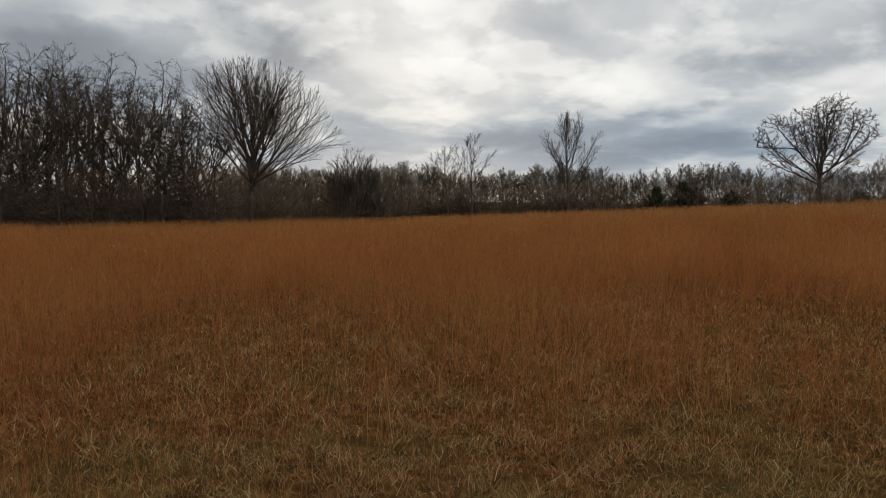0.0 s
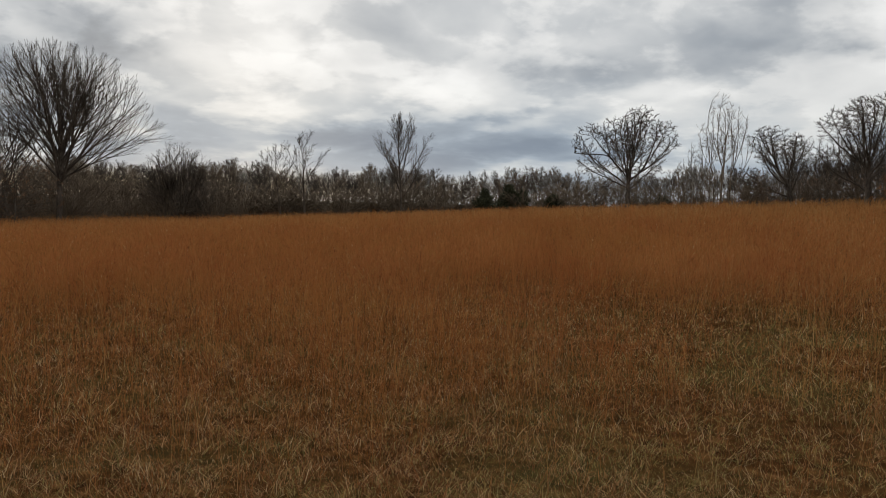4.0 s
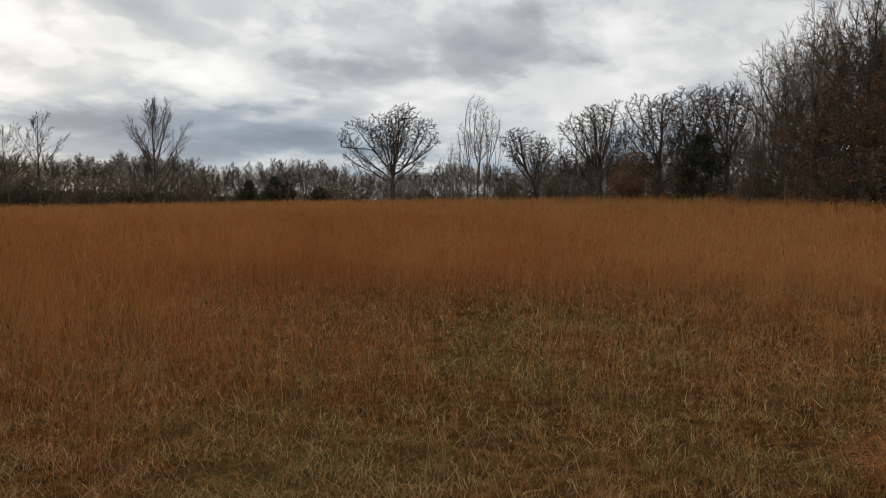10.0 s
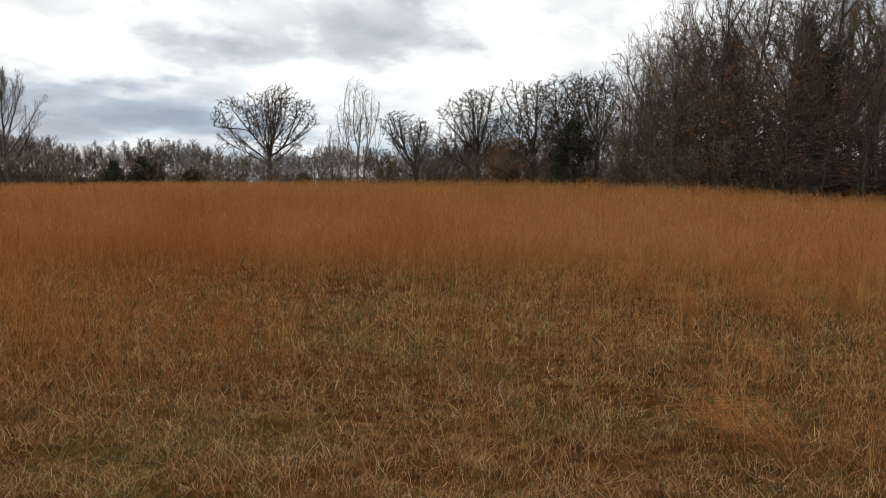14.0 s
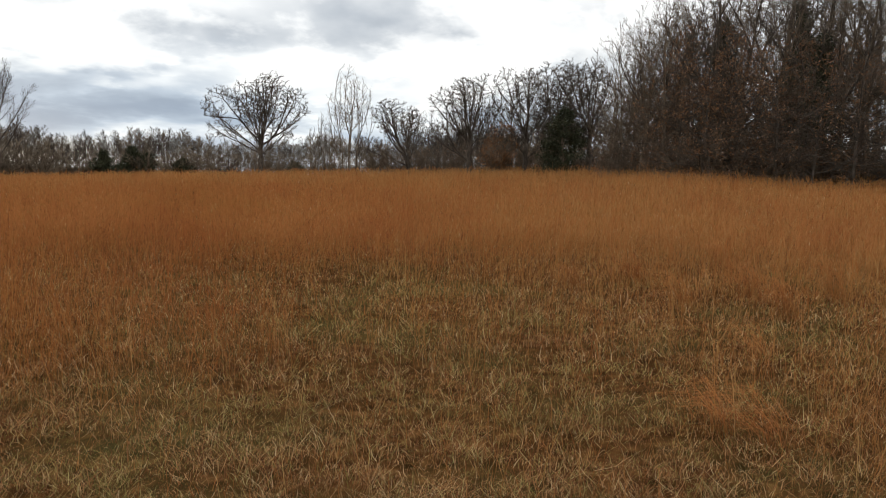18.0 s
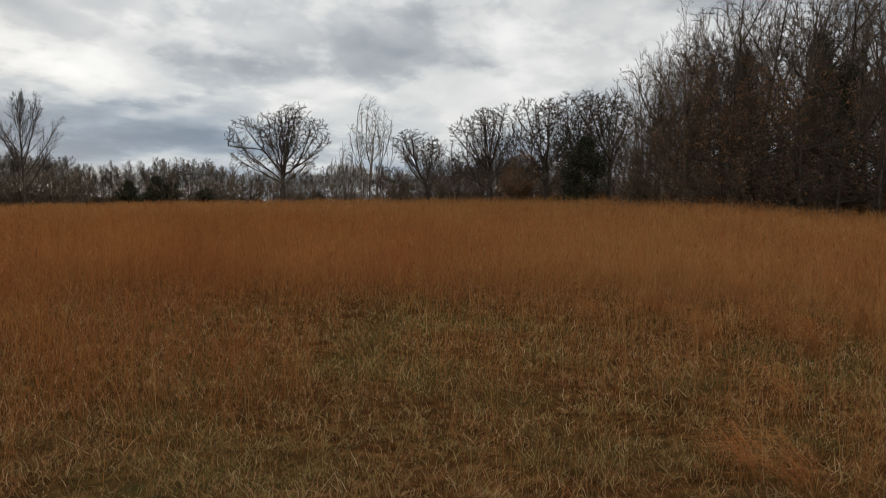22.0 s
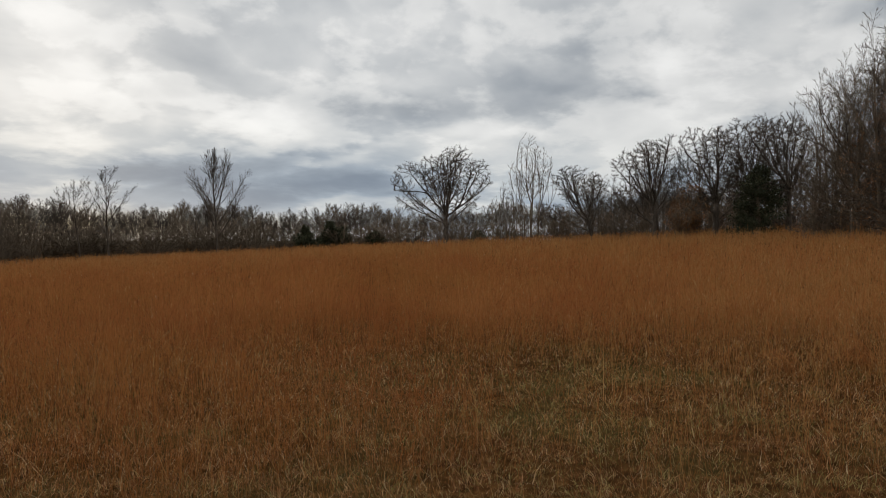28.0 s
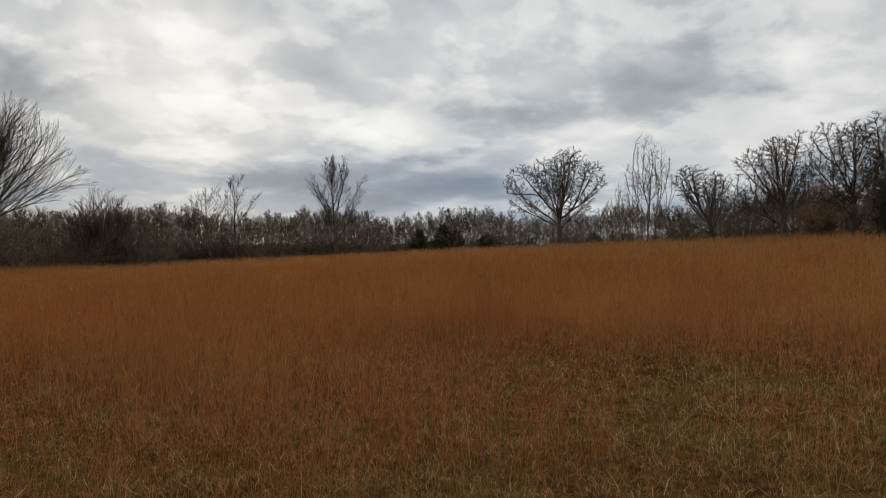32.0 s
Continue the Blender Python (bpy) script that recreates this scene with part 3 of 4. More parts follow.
def grow(out, tips, p, d, length, r, rank, spec, rng, limb, env):
    """One branch and, from it, its side branches, kept inside the crown's outline."""
    s = spec[rank]
    last = rank == len(spec) - 1
    n = s["steps"]
    kids = s["kids"]
    at = sorted(s["start"] + (1 - s["start"]) * (i + rng.random()) / kids for i in range(kids)) if kids else []
    p, d, j = p.copy(), d.copy(), 0
    turn = rng.uniform(0, 6.28)
    least = spec[-1]["least"]
    end_r = max(least * 0.6, r * s["tip"])
    for i in range(n):
        d = (d + side(d, rng) * s["wob"] * rng.uniform(0.3, 1.0) + Vector((0, 0, s["trop"]))).normalized()
        q = p + d * (length / n)
        ra, rb = r + (end_r - r) * i / n, r + (end_r - r) * (i + 1) / n
        sides = 0 if last and i == n - 1 else (8, 5, 4, 3, 3)[min(rank, 4)]
        out.append((p[:], q[:], ra, rb, sides, limb[0] if rank else 0))
        while j < len(at) and at[j] <= (i + 1) / n:
            f = at[j]
            j += 1
            base = p.lerp(q, min(1, max(0, f * n - i)))
            if rank == 0:
                limb[0] += 1
                turn += 2.4 + rng.uniform(-0.6, 0.6)
                flat = Vector((math.cos(turn), math.sin(turn), 0))
                u = (flat - d * d.dot(flat)).normalized()
            else:
                u = side(d, rng)
            a = radians(rng.uniform(*s["angle"]))
            if s["fan"]:  # the lowest limbs spread, the upper ones stand up
                lo, hi = s["angle"]
                a = radians(max(1.0, lo + (hi - lo) * (1 - (f - s["start"]) / (1 - s["start"])) ** s["bias"] + rng.uniform(-7, 7)))
            kd = (d * math.cos(a) + u * math.sin(a)).normalized()
            room = reach_of(env, base, kd)
            if s["fill"]:
                kl = room * rng.uniform(*s["fill"])
            else:
                kl = min(length * rng.uniform(*s["ratio"]) * (1 - s["fade"] * (f - s["start"]) / max(1e-3, 1 - s["start"])), room * 1.05 + 0.1)
            if kl < 0.1:
                continue
            kr = max(least, min(((ra + rb) * 0.5) * s["thin"], 0.0135 * s["stout"] * kl ** 1.25))
            grow(out, tips, base, kd, kl, kr, rank + 1, spec, rng, limb, env)
        p = q
    if rank >= len(spec) - 2:
        tips.append(p[:])


def branch(kids, start, angle, ratio, trop, wob, steps, tip=0.25, fade=0.35, thin=0.75, fill=None, stout=1.0, least=0.008, fan=False, bias=1.0):
    return dict(kids=kids, start=start, angle=angle, ratio=ratio, thin=thin, trop=trop, wob=wob, steps=steps, tip=tip, fade=fade, fill=fill, stout=stout, least=least, fan=fan, bias=bias)


def spec_of(kind, rich=1.0, least=0.008):
    """Trunk's share of the height, crown's middle and half height as shares, and the branching rank by rank."""
    k = lambda n: max(1, int(round(n * rich)))
    end = lambda trop=0.05, wob=0.2, steps=1: branch(0, 0, (0, 0), (0, 0), trop, wob, steps, 0.4, least=least)
    if kind == "layered":
        return 0.92, (0.42, 0.58), [branch(k(34), 0.04, (60, 92), (0.45, 0.75), 0.0, 0.04, 10, 0.12, fade=0.55, thin=0.5, stout=0.7),
                                    branch(k(9), 0.1, (30, 60), (0.35, 0.6), 0.0, 0.12, 5),
                                    branch(k(6), 0.1, (30, 60), (0.45, 0.8), 0.0, 0.15, 2), end(0.0)]
    if kind == "vase":  # many straight limbs from a low fork, fanned out, ending in upright fine twigs
        return 0.50, (0.665, 0.335), [branch(27, 0.46, (4, 50), (1, 1), 0.0, 0.025, 8, 0.45, fill=(0.72, 0.95), stout=0.55, fan=True, bias=0.6),
                                    branch(17, 0.22, (15, 38), (0.34, 0.56), 0.025, 0.05, 12, 0.2, fade=0.3, stout=0.55),
                                    branch(9, 0.15, (14, 34), (0.28, 0.5), 0.05, 0.08, 5, 0.3, stout=0.55),
                                    branch(4, 0.15, (14, 36), (0.35, 0.7), 0.07, 0.10, 2, 0.4), end(0.06, 0.08)]
    if kind == "round":
        return 0.10, (0.52, 0.47), [branch(30, 0.2, (3, 62), (1, 1), 0.0, 0.02, 3, 0.75, fill=(0.6, 0.96), stout=0.7, fan=True, bias=0.7),
                                    branch(14, 0.2, (18, 46), (0.34, 0.58), 0.04, 0.12, 8, 0.2, fade=0.5, stout=0.7),
                                    branch(9, 0.15, (18, 46), (0.3, 0.55), 0.05, 0.14, 3, 0.3, stout=0.6),
                                    branch(4, 0.15, (18, 46), (0.35, 0.6), 0.05, 0.14, 2, 0.3), end(0.06, 0.1)]
    if kind == "poplar":  # leader with strong ascending side stems, each bearing rising whips
        return 0.94, (0.50, 0.51), [branch(24, 0.20, (10, 46), (1, 1), 0.02, 0.03, 12, 0.12, thin=0.6, fill=(0.65, 1.0), stout=0.7, fan=True),
                                    branch(14, 0.22, (14, 36), (0.24, 0.44), 0.05, 0.05, 10, 0.2, fade=0.5, stout=0.7),
                                    branch(7, 0.15, (16, 40), (0.34, 0.6), 0.06, 0.12, 3),
                                    branch(3, 0.15, (16, 40), (0.4, 0.7), 0.06, 0.12, 2), end()]
    if kind == "young":
        return 0.90, (0.62, 0.39), [branch(15, 0.24, (18, 56), (1, 1), 0.01, 0.06, 10, 0.12, thin=0.65, fill=(0.55, 0.98), stout=0.8, fan=True),
                                    branch(9, 0.2, (20, 48), (0.28, 0.5), 0.04, 0.12, 8, 0.2, fade=0.4, stout=0.7),
                                    branch(6, 0.15, (20, 48), (0.34, 0.6), 0.06, 0.17, 3),
                                    branch(4, 0.15, (20, 48), (0.4, 0.7), 0.06, 0.17, 2), end()]
    if kind == "fine":  # slim forest-edge tree: rising boughs and a haze of twigs
        return 0.80, (0.57, 0.45), [branch(k(20), 0.10, (22, 62), (0.34, 0.55), 0.0, 0.05, 9, 0.12, fade=0.45, thin=0.55, stout=0.7, fan=True),
                                    branch(k(10), 0.12, (18, 46), (0.30, 0.55), 0.06, 0.10, 6, stout=0.6),
                                    branch(k(7), 0.1, (20, 48), (0.34, 0.62), 0.05, 0.14, 3, stout=0.6),
                                    branch(k(4), 0.1, (20, 50), (0.45, 0.85), 0.05, 0.16, 2), end()]
    if kind == "woods":
        return 0.84, (0.57, 0.45), [branch(k(15), 0.22, (20, 58), (0.36, 0.60), 0.01, 0.07, 9, 0.15, fade=0.4, thin=0.65, fan=True),
                                    branch(k(8), 0.15, (22, 52), (0.32, 0.55), 0.06, 0.18, 6, stout=0.8),
                                    branch(k(6), 0.12, (24, 55), (0.40, 0.68), 0.05, 0.2, 3, stout=0.7),
                                    branch(k(5), 0.1, (24, 55), (0.45, 0.85), 0.05, 0.22, 2), end()]
    if kind == "far":
        return 0.80, (0.62, 0.40), [branch(k(12), 0.36, (16, 50), (0.30, 0.46), 0.01, 0.06, 5, 0.18, fade=0.3, thin=0.6, stout=0.9, fan=True),
                                    branch(k(8), 0.15, (20, 48), (0.35, 0.6), 0.08, 0.13, 3, stout=0.8),
                                    branch(k(7), 0.1, (22, 50), (0.5, 0.9), 0.06, 0.17, 1), end()]
    # shrub
    return 0.08, (0.45, 0.56), [branch(17, 0.1, (2, 68), (1, 1), 0.0, 0.04, 2, 0.8, fill=(0.55, 0.98), stout=0.6),
                                branch(k(13), 0.08, (20, 56), (0.3, 0.55), 0.03, 0.17, 6),
                                branch(k(10), 0.1, (20, 55), (0.40, 0.75), 0.04, 0.22, 2), end()]


def spread_lobes(lobes, rng):
    """Crown lobes (x, z, half width, half height) given across the tree, set out in depth as well."""
    full = []
    for i, (x, z, rx, rz) in enumerate(lobes):
        y = (0.10 + 0.5 * max(0.0, 0.26 - abs(x))) * (1 if i % 2 else -1) * rng.uniform(0.7, 1.2)
        full.append((x, y, z, rx, rz))
        if abs(x) < 0.18:
            full.append((x * 0.6 + rng.uniform(-0.05, 0.05), -y, z * rng.uniform(0.86, 0.97), rx * 0.95, rz))
    return full


def wild_lobes(rng, wide, low=0.42, count=8):
    """Lobes of an irregular domed crown, all round the trunk, for forest trees."""
    full = [(rng.uniform(-0.06, 0.06), rng.uniform(-0.06, 0.06), 0.84, 0.15, 0.16)]
    for i in range(count):
        a = i * 2.4 + rng.uniform(-0.4, 0.4)
        z = low + (0.80 - low) * ((i * 0.618) % 1.0)
        off = wide * rng.uniform(0.55, 1.05) * (1.0 - 0.75 * max(0.0, z - 0.55))
        rr = rng.uniform(0.12, 0.20)
        full.append((off * math.cos(a), off * math.sin(a), z, rr, rr * rng.uniform(0.7, 1.1)))
    return full


def crown_toward(height, trunk_r, seed, lobes, fork, buds, step, up, gnarl, least, wide=0.0, lean=0.0, twigs=3, twig=0.4, part=0.45, feet=(0.0,), sag=0.12, split=True, loose=0.35, low=0.42, boughs=3, longest=5):
    """Main limbs reach out of the trunk into the crown's lobes; from them finer
    branches grow towards buds scattered through the lobes, as open-grown trees do.

    lean moves the trunk's foot sideways; feet are the bases of several stems."""
    rng = np.random.default_rng(seed)
    full = np.array(spread_lobes(lobes, rng) if lobes else wild_lobes(rng, wide, low)) * height
    size = full[:, 3] ** 2 * full[:, 4]
    pick = rng.choice(len(full), buds, p=size / size.sum())
    v = rng.normal(0, 1, (buds, 3))
    v /= np.linalg.norm(v, axis=1, keepdims=True)
    v *= (rng.uniform(0.08, 1, buds) ** (1 / 3) * rng.uniform(0.85, 1.08, buds))[:, None]
    pts = full[pick, :3] + v * np.stack([full[pick, 3], full[pick, 3], full[pick, 4]], -1)
    pts = pts[pts[:, 2] > 0.10 * height]
    nodes, parent = [np.array([feet[0] * height - lean, 0, -0.2])], [-1]
    stems = []
    for foot in feet:
        fx, last, stem = foot * height, 0, []
        count = max(4, int(fork * height / step))
        for i in range(count):
            f = (i + 1) / count
            p = np.array([fx - lean * (1 - f ** 1.5), 0.0, f * fork * height]) + rng.normal(0, 0.012 * height * gnarl, 3) * [1, 1, 0]
            nodes.append(p)
            parent.append(last)
            last = len(nodes) - 1
            stem.append(last)
        stems.append(stem)
    first_limb = len(nodes)

    def reach(last, p2, bow):
        """A wandering limb from a node to a point, bowed outwards; gives its nodes."""
        p0, run, drift = nodes[last], [], np.zeros(3)
        p1 = p0 + (p2 - p0) * np.array([0.5 + bow, 0.5 + bow, 0.5 - bow]) + rng.normal(0, 0.035 * height, 3) * [1, 1, 0.5]
        n = max(3, int(np.linalg.norm(p2 - p0) / step))
        for i in range(1, n + 1):
            f = i / n
            drift = drift * 0.85 + rng.normal(0, gnarl * step * 0.5, 3)
            nodes.append((1 - f) ** 2 * p0 + 2 * f * (1 - f) * p1 + f * f * p2 + drift)
            parent.append(last)
            last = len(nodes) - 1
            run.append(last)
        return run

    for x, y, z, rx, rz in full:
        stem = min(stems, key=lambda st: abs(nodes[st[-1]][0] - x))
        f = min(1.0, max(part, 0.34 + 1.0 * (z / height - 0.38) + rng.uniform(-0.12, 0.12)))
        run = reach(stem[min(len(stem) - 1, int(f * len(stem)))], np.array([x, y, z + 0.35 * rz]), sag)
        for k in range(boughs):  # side boughs out to the lobe's rim
            a = rng.uniform(0, 6.283)
            tip = np.array([x + 0.75 * rx * math.cos(a), y + 0.75 * rx * math.sin(a), z + rz * rng.uniform(-0.35, 0.6)])
            reach(run[int(len(run) * rng.uniform(0.15, 0.6))], tip, sag * 0.6)
    near_d, near_i = np.full(len(pts), 1e9), np.zeros(len(pts), int)

    def meet(lo):
        block = np.array(nodes[lo:])
        d = (pts ** 2).sum(1)[:, None] + (block ** 2).sum(1)[None] - 2 * pts @ block.T
        k = d.argmin(1)
        dk = np.sqrt(np.maximum(d[np.arange(len(pts)), k], 1e-8))
        better = dk < near_d
        near_d[better], near_i[better] = dk[better], k[better] + lo

    meet(first_limb)
    grown = {}
    for turn in range(int(0.28 * height / step) + 6):
        alive = near_d > step * 1.7
        if not alive.any():
            break
        pts, near_d, near_i = pts[alive], near_d[alive], near_i[alive]
        lo = len(nodes)
        order = np.argsort(near_i, kind="stable")
        heads, first = np.unique(near_i[order], return_index=True)
        groups = np.split(order, first[1:])
        dead = np.zeros(len(pts), bool)
        for hd, g in zip(heads, groups):
            if grown.get(int(hd), 0) >= 4:
                dead[g] = True
                continue
            d = (pts[g] - nodes[hd]) / near_d[g][:, None]
            d = d.mean(0)
            d = d / (np.linalg.norm(d) + 1e-6)
            par = parent[hd]
            if par >= 0:
                run = nodes[hd] - nodes[par]
                run = run / (np.linalg.norm(run) + 1e-6)
                if not grown.get(int(hd), 0) and d.dot(run) < 0.5:  # a leading shoot never turns back sharply
                    d = d + 0.7 * run
                d = d + 0.7 * run
            d = d + rng.normal(0, gnarl, 3) + np.array([0, 0, up])
            if nodes[hd][2] > 0.45 * height and d[2] < -0.25:  # upper shoots never droop
                dead[g] = True
                continue
            nodes.append(nodes[hd] + d / np.linalg.norm(d) * step)
            parent.append(int(hd))
            grown[int(hd)] = grown.get(int(hd), 0) + 1
        if dead.any():
            pts, near_d, near_i = pts[~dead], near_d[~dead], near_i[~dead]
        if lo == len(nodes) or not len(pts):
            break
        meet(lo)
    n = len(nodes)
    kids = [[] for _ in range(n)]
    for i in range(1, n):
        kids[parent[i]].append(i)
    load = np.zeros(n)
    for i in range(n - 1, -1, -1):
        load[i] += 1.0 if not kids[i] else 0.0
        if i:
            load[parent[i]] += load[i]
    shoot = np.zeros(n, int)  # how far out on an unbranched last shoot each node lies
    for i in range(1, n):
        if load[i] == 1:
            shoot[i] = shoot[parent[i]] + 1
    e = min(3.0, max(1.6, math.log(max(2.0, load[0])) / math.log(trunk_r / least)))
    rad = least * load ** (1 / e)
    main, limb = {0}, np.zeros(n, int)
    here = 0
    while kids[here]:
        here = max(kids[here], key=lambda k: load[k])
        if rad[here] < trunk_r * 0.42 and len(main) > 2:
            break
        main.add(here)
    total = 0
    out, tips = [], []
    for i in range(1, n):
        if i not in main:
            if parent[i] in main:
                total += 1
                limb[i] = total
            else:
                limb[i] = limb[parent[i]]
        if shoot[i] > longest:
            continue
        p, q = nodes[parent[i]], nodes[i]
        rp = min(rad[parent[i]], rad[i] * 1.35)
        sides = 8 if i in main else (6 if rad[i] > 0.08 else 4 if rad[i] > 0.03 else 3)
        out.append((tuple(p), tuple(q), rp, rad[i], sides, int(limb[i])))
        if limb[i] and rad[i] < least * 3.2:
            run = (q - p) / np.linalg.norm(q - p)
            for k in range(twigs if kids[i] else twigs + 1):
                d = run * 0.9 + rng.normal(0, loose, 3) + np.array([0, 0, up + 0.10])
                long = twig * rng.uniform(0.4, 1.1)
                at = p + (q - p) * rng.uniform(0.2, 1.0)
                knee = at + d / np.linalg.norm(d) * long * 0.5
                d2 = d + rng.normal(0, loose * 0.6, 3)
                tip = knee + d2 / np.linalg.norm(d2) * long * 0.5
                fine = min(rad[i], least) * 0.9
                out.append((tuple(at), tuple(knee), fine, fine * 0.8, 3, int(limb[i])))
                out.append((tuple(knee), tuple(tip), fine * 0.8, 0.0, 0, int(limb[i])))
                if split:
                    d3 = d + rng.normal(0, loose * 1.8, 3)
                    out.append((tuple(knee), tuple(knee + d3 / np.linalg.norm(d3) * long * 0.45), fine * 0.7, 0.0, 0, int(limb[i])))
                tips.append(tuple(tip))
    return out, tips


OAK = dict(fork=0.46, step=0.17, up=0.07, gnarl=0.24, twig=0.42, twigs=3, part=0.28, sag=0.14)
SLIM = dict(fork=0.34, step=0.19, up=0.32, gnarl=0.06, twig=0.6, twigs=2, loose=0.16, split=False, sag=0.2, part=0.4)
# crown lobes: across, height, half width, half height, as shares of the tree's height
CROWNS = {
    "field_oak": dict(OAK, buds=8500, lobes=[(-0.34, 0.63, 0.22, 0.22), (-0.14, 0.75, 0.16, 0.20), (0.11, 0.80, 0.21, 0.19), (0.33, 0.74, 0.15, 0.18), (0.32, 0.46, 0.17, 0.11), (-0.36, 0.44, 0.20, 0.09), (0.0, 0.58, 0.24, 0.16), (-0.44, 0.56, 0.12, 0.12), (0.38, 0.60, 0.11, 0.14), (0.04, 0.88, 0.14, 0.10)]),
    "leaning_oak": dict(OAK, fork=0.38, part=0.3, lean=-0.8, buds=3600, lobes=[(-0.28, 0.72, 0.24, 0.21), (0.12, 0.68, 0.18, 0.25), (-0.16, 0.86, 0.19, 0.13), (-0.43, 0.38, 0.19, 0.13), (0.16, 0.40, 0.10, 0.10), (-0.10, 0.58, 0.22, 0.15)]),
    "edge_oak_wide": dict(OAK, fork=0.46, buds=6500, lobes=[(-0.27, 0.63, 0.20, 0.22), (-0.07, 0.78, 0.20, 0.19), (0.11, 0.84, 0.12, 0.15), (-0.24, 0.38, 0.20, 0.14), (0.14, 0.52, 0.14, 0.20), (-0.06, 0.55, 0.20, 0.18)]),
    "edge_oak_tall": dict(OAK, fork=0.50, buds=6200, lobes=[(-0.20, 0.76, 0.17, 0.21), (0.00, 0.84, 0.17, 0.16), (-0.27, 0.54, 0.14, 0.15), (0.12, 0.62, 0.12, 0.18), (-0.12, 0.36, 0.20, 0.09), (0.18, 0.40, 0.14, 0.10), (-0.05, 0.60, 0.18, 0.18)]),
    "edge_oak_slim": dict(OAK, fork=0.52, buds=5800, lobes=[(-0.12, 0.80, 0.14, 0.18), (0.10, 0.86, 0.16, 0.14), (0.18, 0.66, 0.13, 0.18), (-0.16, 0.56, 0.12, 0.16), (0.06, 0.40, 0.18, 0.10)]),
    "birch": dict(SLIM, fork=0.42, buds=1500, step=0.22, feet=(0.0, -0.06, 0.07), lobes=[(-0.03, 0.80, 0.10, 0.19), (-0.14, 0.60, 0.10, 0.17), (0.11, 0.68, 0.10, 0.17), (0.20, 0.54, 0.08, 0.09), (-0.16, 0.42, 0.08, 0.08), (0.02, 0.55, 0.14, 0.14)]),
    "wood_oak": dict(OAK, fork=0.40, buds=1500, step=0.30, boughs=2, up=0.12, gnarl=0.22, twig=0.6, twigs=2, lobes=None, wide=0.30),
    "tall_wood_oak": dict(OAK, fork=0.52, buds=1300, step=0.30, boughs=2, up=0.20, gnarl=0.18, twig=0.6, twigs=2, lobes=None, wide=0.22, low=0.46),
}


def skeleton_of(kind, height, width, trunk_r, seed, rich=1.0, least=0.008):
    """Branch pieces and twig tips of a bare tree of that height; kinds that grow by ranks also take the crown's width."""
    if kind in CROWNS:
        return crown_toward(height, trunk_r, seed, least=least, **dict(CROWNS[kind], buds=int(CROWNS[kind]["buds"] * rich)))
    rng = random.Random(seed)
    share, (mid, half), spec = spec_of(kind, rich, least)
    env = [(0.0, 0.0, height * mid, width * 0.5, height * half)]
    limb, out, tips = [0], [], []
    if kind == "vase":
        env.append((height * 0.42, 0.0, height * 0.50, height * 0.17, height * 0.13))
    grow(out, tips, Vector((0, 0, -0.2)), Vector((0, 0, 1)), share * height, trunk_r, 0, spec, rng, limb, env)
    if kind == "vase":  # one long limb reaching out level to the side, with rising branches
        limb[0] += 1
        grow(out, tips, Vector((0, 0, 0.24 * height)), Vector((0.62, 0.05, 0.5)).normalized(), 0.40 * height, trunk_r * 0.22, 1, spec, rng, limb, env)
        limb[0] += 1
        grow(out, tips, Vector((0, 0, 0.26 * height)), Vector((0.95, -0.1, 0.42)).normalized(), 0.60 * height, trunk_r * 0.26, 1, spec, rng, limb, env)
    return out, tips


def trunk_mesh(segs, mat):
    """One continuous stem through the trunk's pieces, flaring at the root."""
    pts = [Vector(segs[0][0])] + [Vector(s[1]) for s in segs]
    rad = [segs[0][2] * 1.45] + [s[3] for s in segs]
    low = pts[0].lerp(pts[1], min(0.9, 0.5 / max(0.1, (pts[1] - pts[0]).length)))
    pts.insert(1, low)
    rad.insert(1, segs[0][2] * 0.98)
    verts, faces, k = [], [], 8
    for i, (p, r) in enumerate(zip(pts, rad)):
        for j in range(k):
            a = j * 2 * math.pi / k
            f = r * (1 + 0.10 * math.sin(3 * a + i))
            verts.append((p.x + f * math.cos(a), p.y + f * math.sin(a), p.z))
    for i in range(len(pts) - 1):
        for j in range(k):
            n = (j + 1) % k
            faces.append((i * k + j, i * k + n, i * k + k + n, i * k + k + j))
    faces.append(tuple((len(pts) - 1) * k + j for j in range(k)))
    me = bpy.data.meshes.new("trunk")
    me.from_pydata(verts, [], faces)
    me.materials.append(mat)
    for p in me.polygons:
        p.use_smooth = True
    return me


def leaf_mesh(name, points, size, mat, rng, spread, per=1, flat=0.0):
    """Small folded leaves about the given points."""
    pts = np.repeat(np.asarray(points, float), per, axis=0)
    n = len(pts)
    pts = pts + rng.normal(0, spread, (n, 3))
    a = rng.normal(0, 1, (n, 3))
    a[:, 2] *= 1 - flat
    a /= np.linalg.norm(a, axis=1, keepdims=True)
    b = np.cross(a, rng.normal(0, 1, (n, 3)))
    b /= np.linalg.norm(b, axis=1, keepdims=True)
    c = np.cross(a, b)
    s = size * rng.uniform(0.6, 1.4, (n, 1))
    v = np.stack([pts - a * s, pts + b * s * 0.5 + c * s * 0.15, pts + a * s, pts - b * s * 0.5 + c * s * 0.15], 1).reshape(-1, 3)
    idx = np.arange(n)[:, None] * 4
    flat_idx = np.concatenate([idx + np.array([[0, 1, 2]]), idx + np.array([[0, 2, 3]])], 1).ravel()
    return mesh_from(name, v, flat_idx, np.full(2 * n, 3), mat)


def child(name, me, parent, label=""):
    ob = new(name, me)
    ob.parent = parent
    if label:
        tagged(ob, label)
    return ob


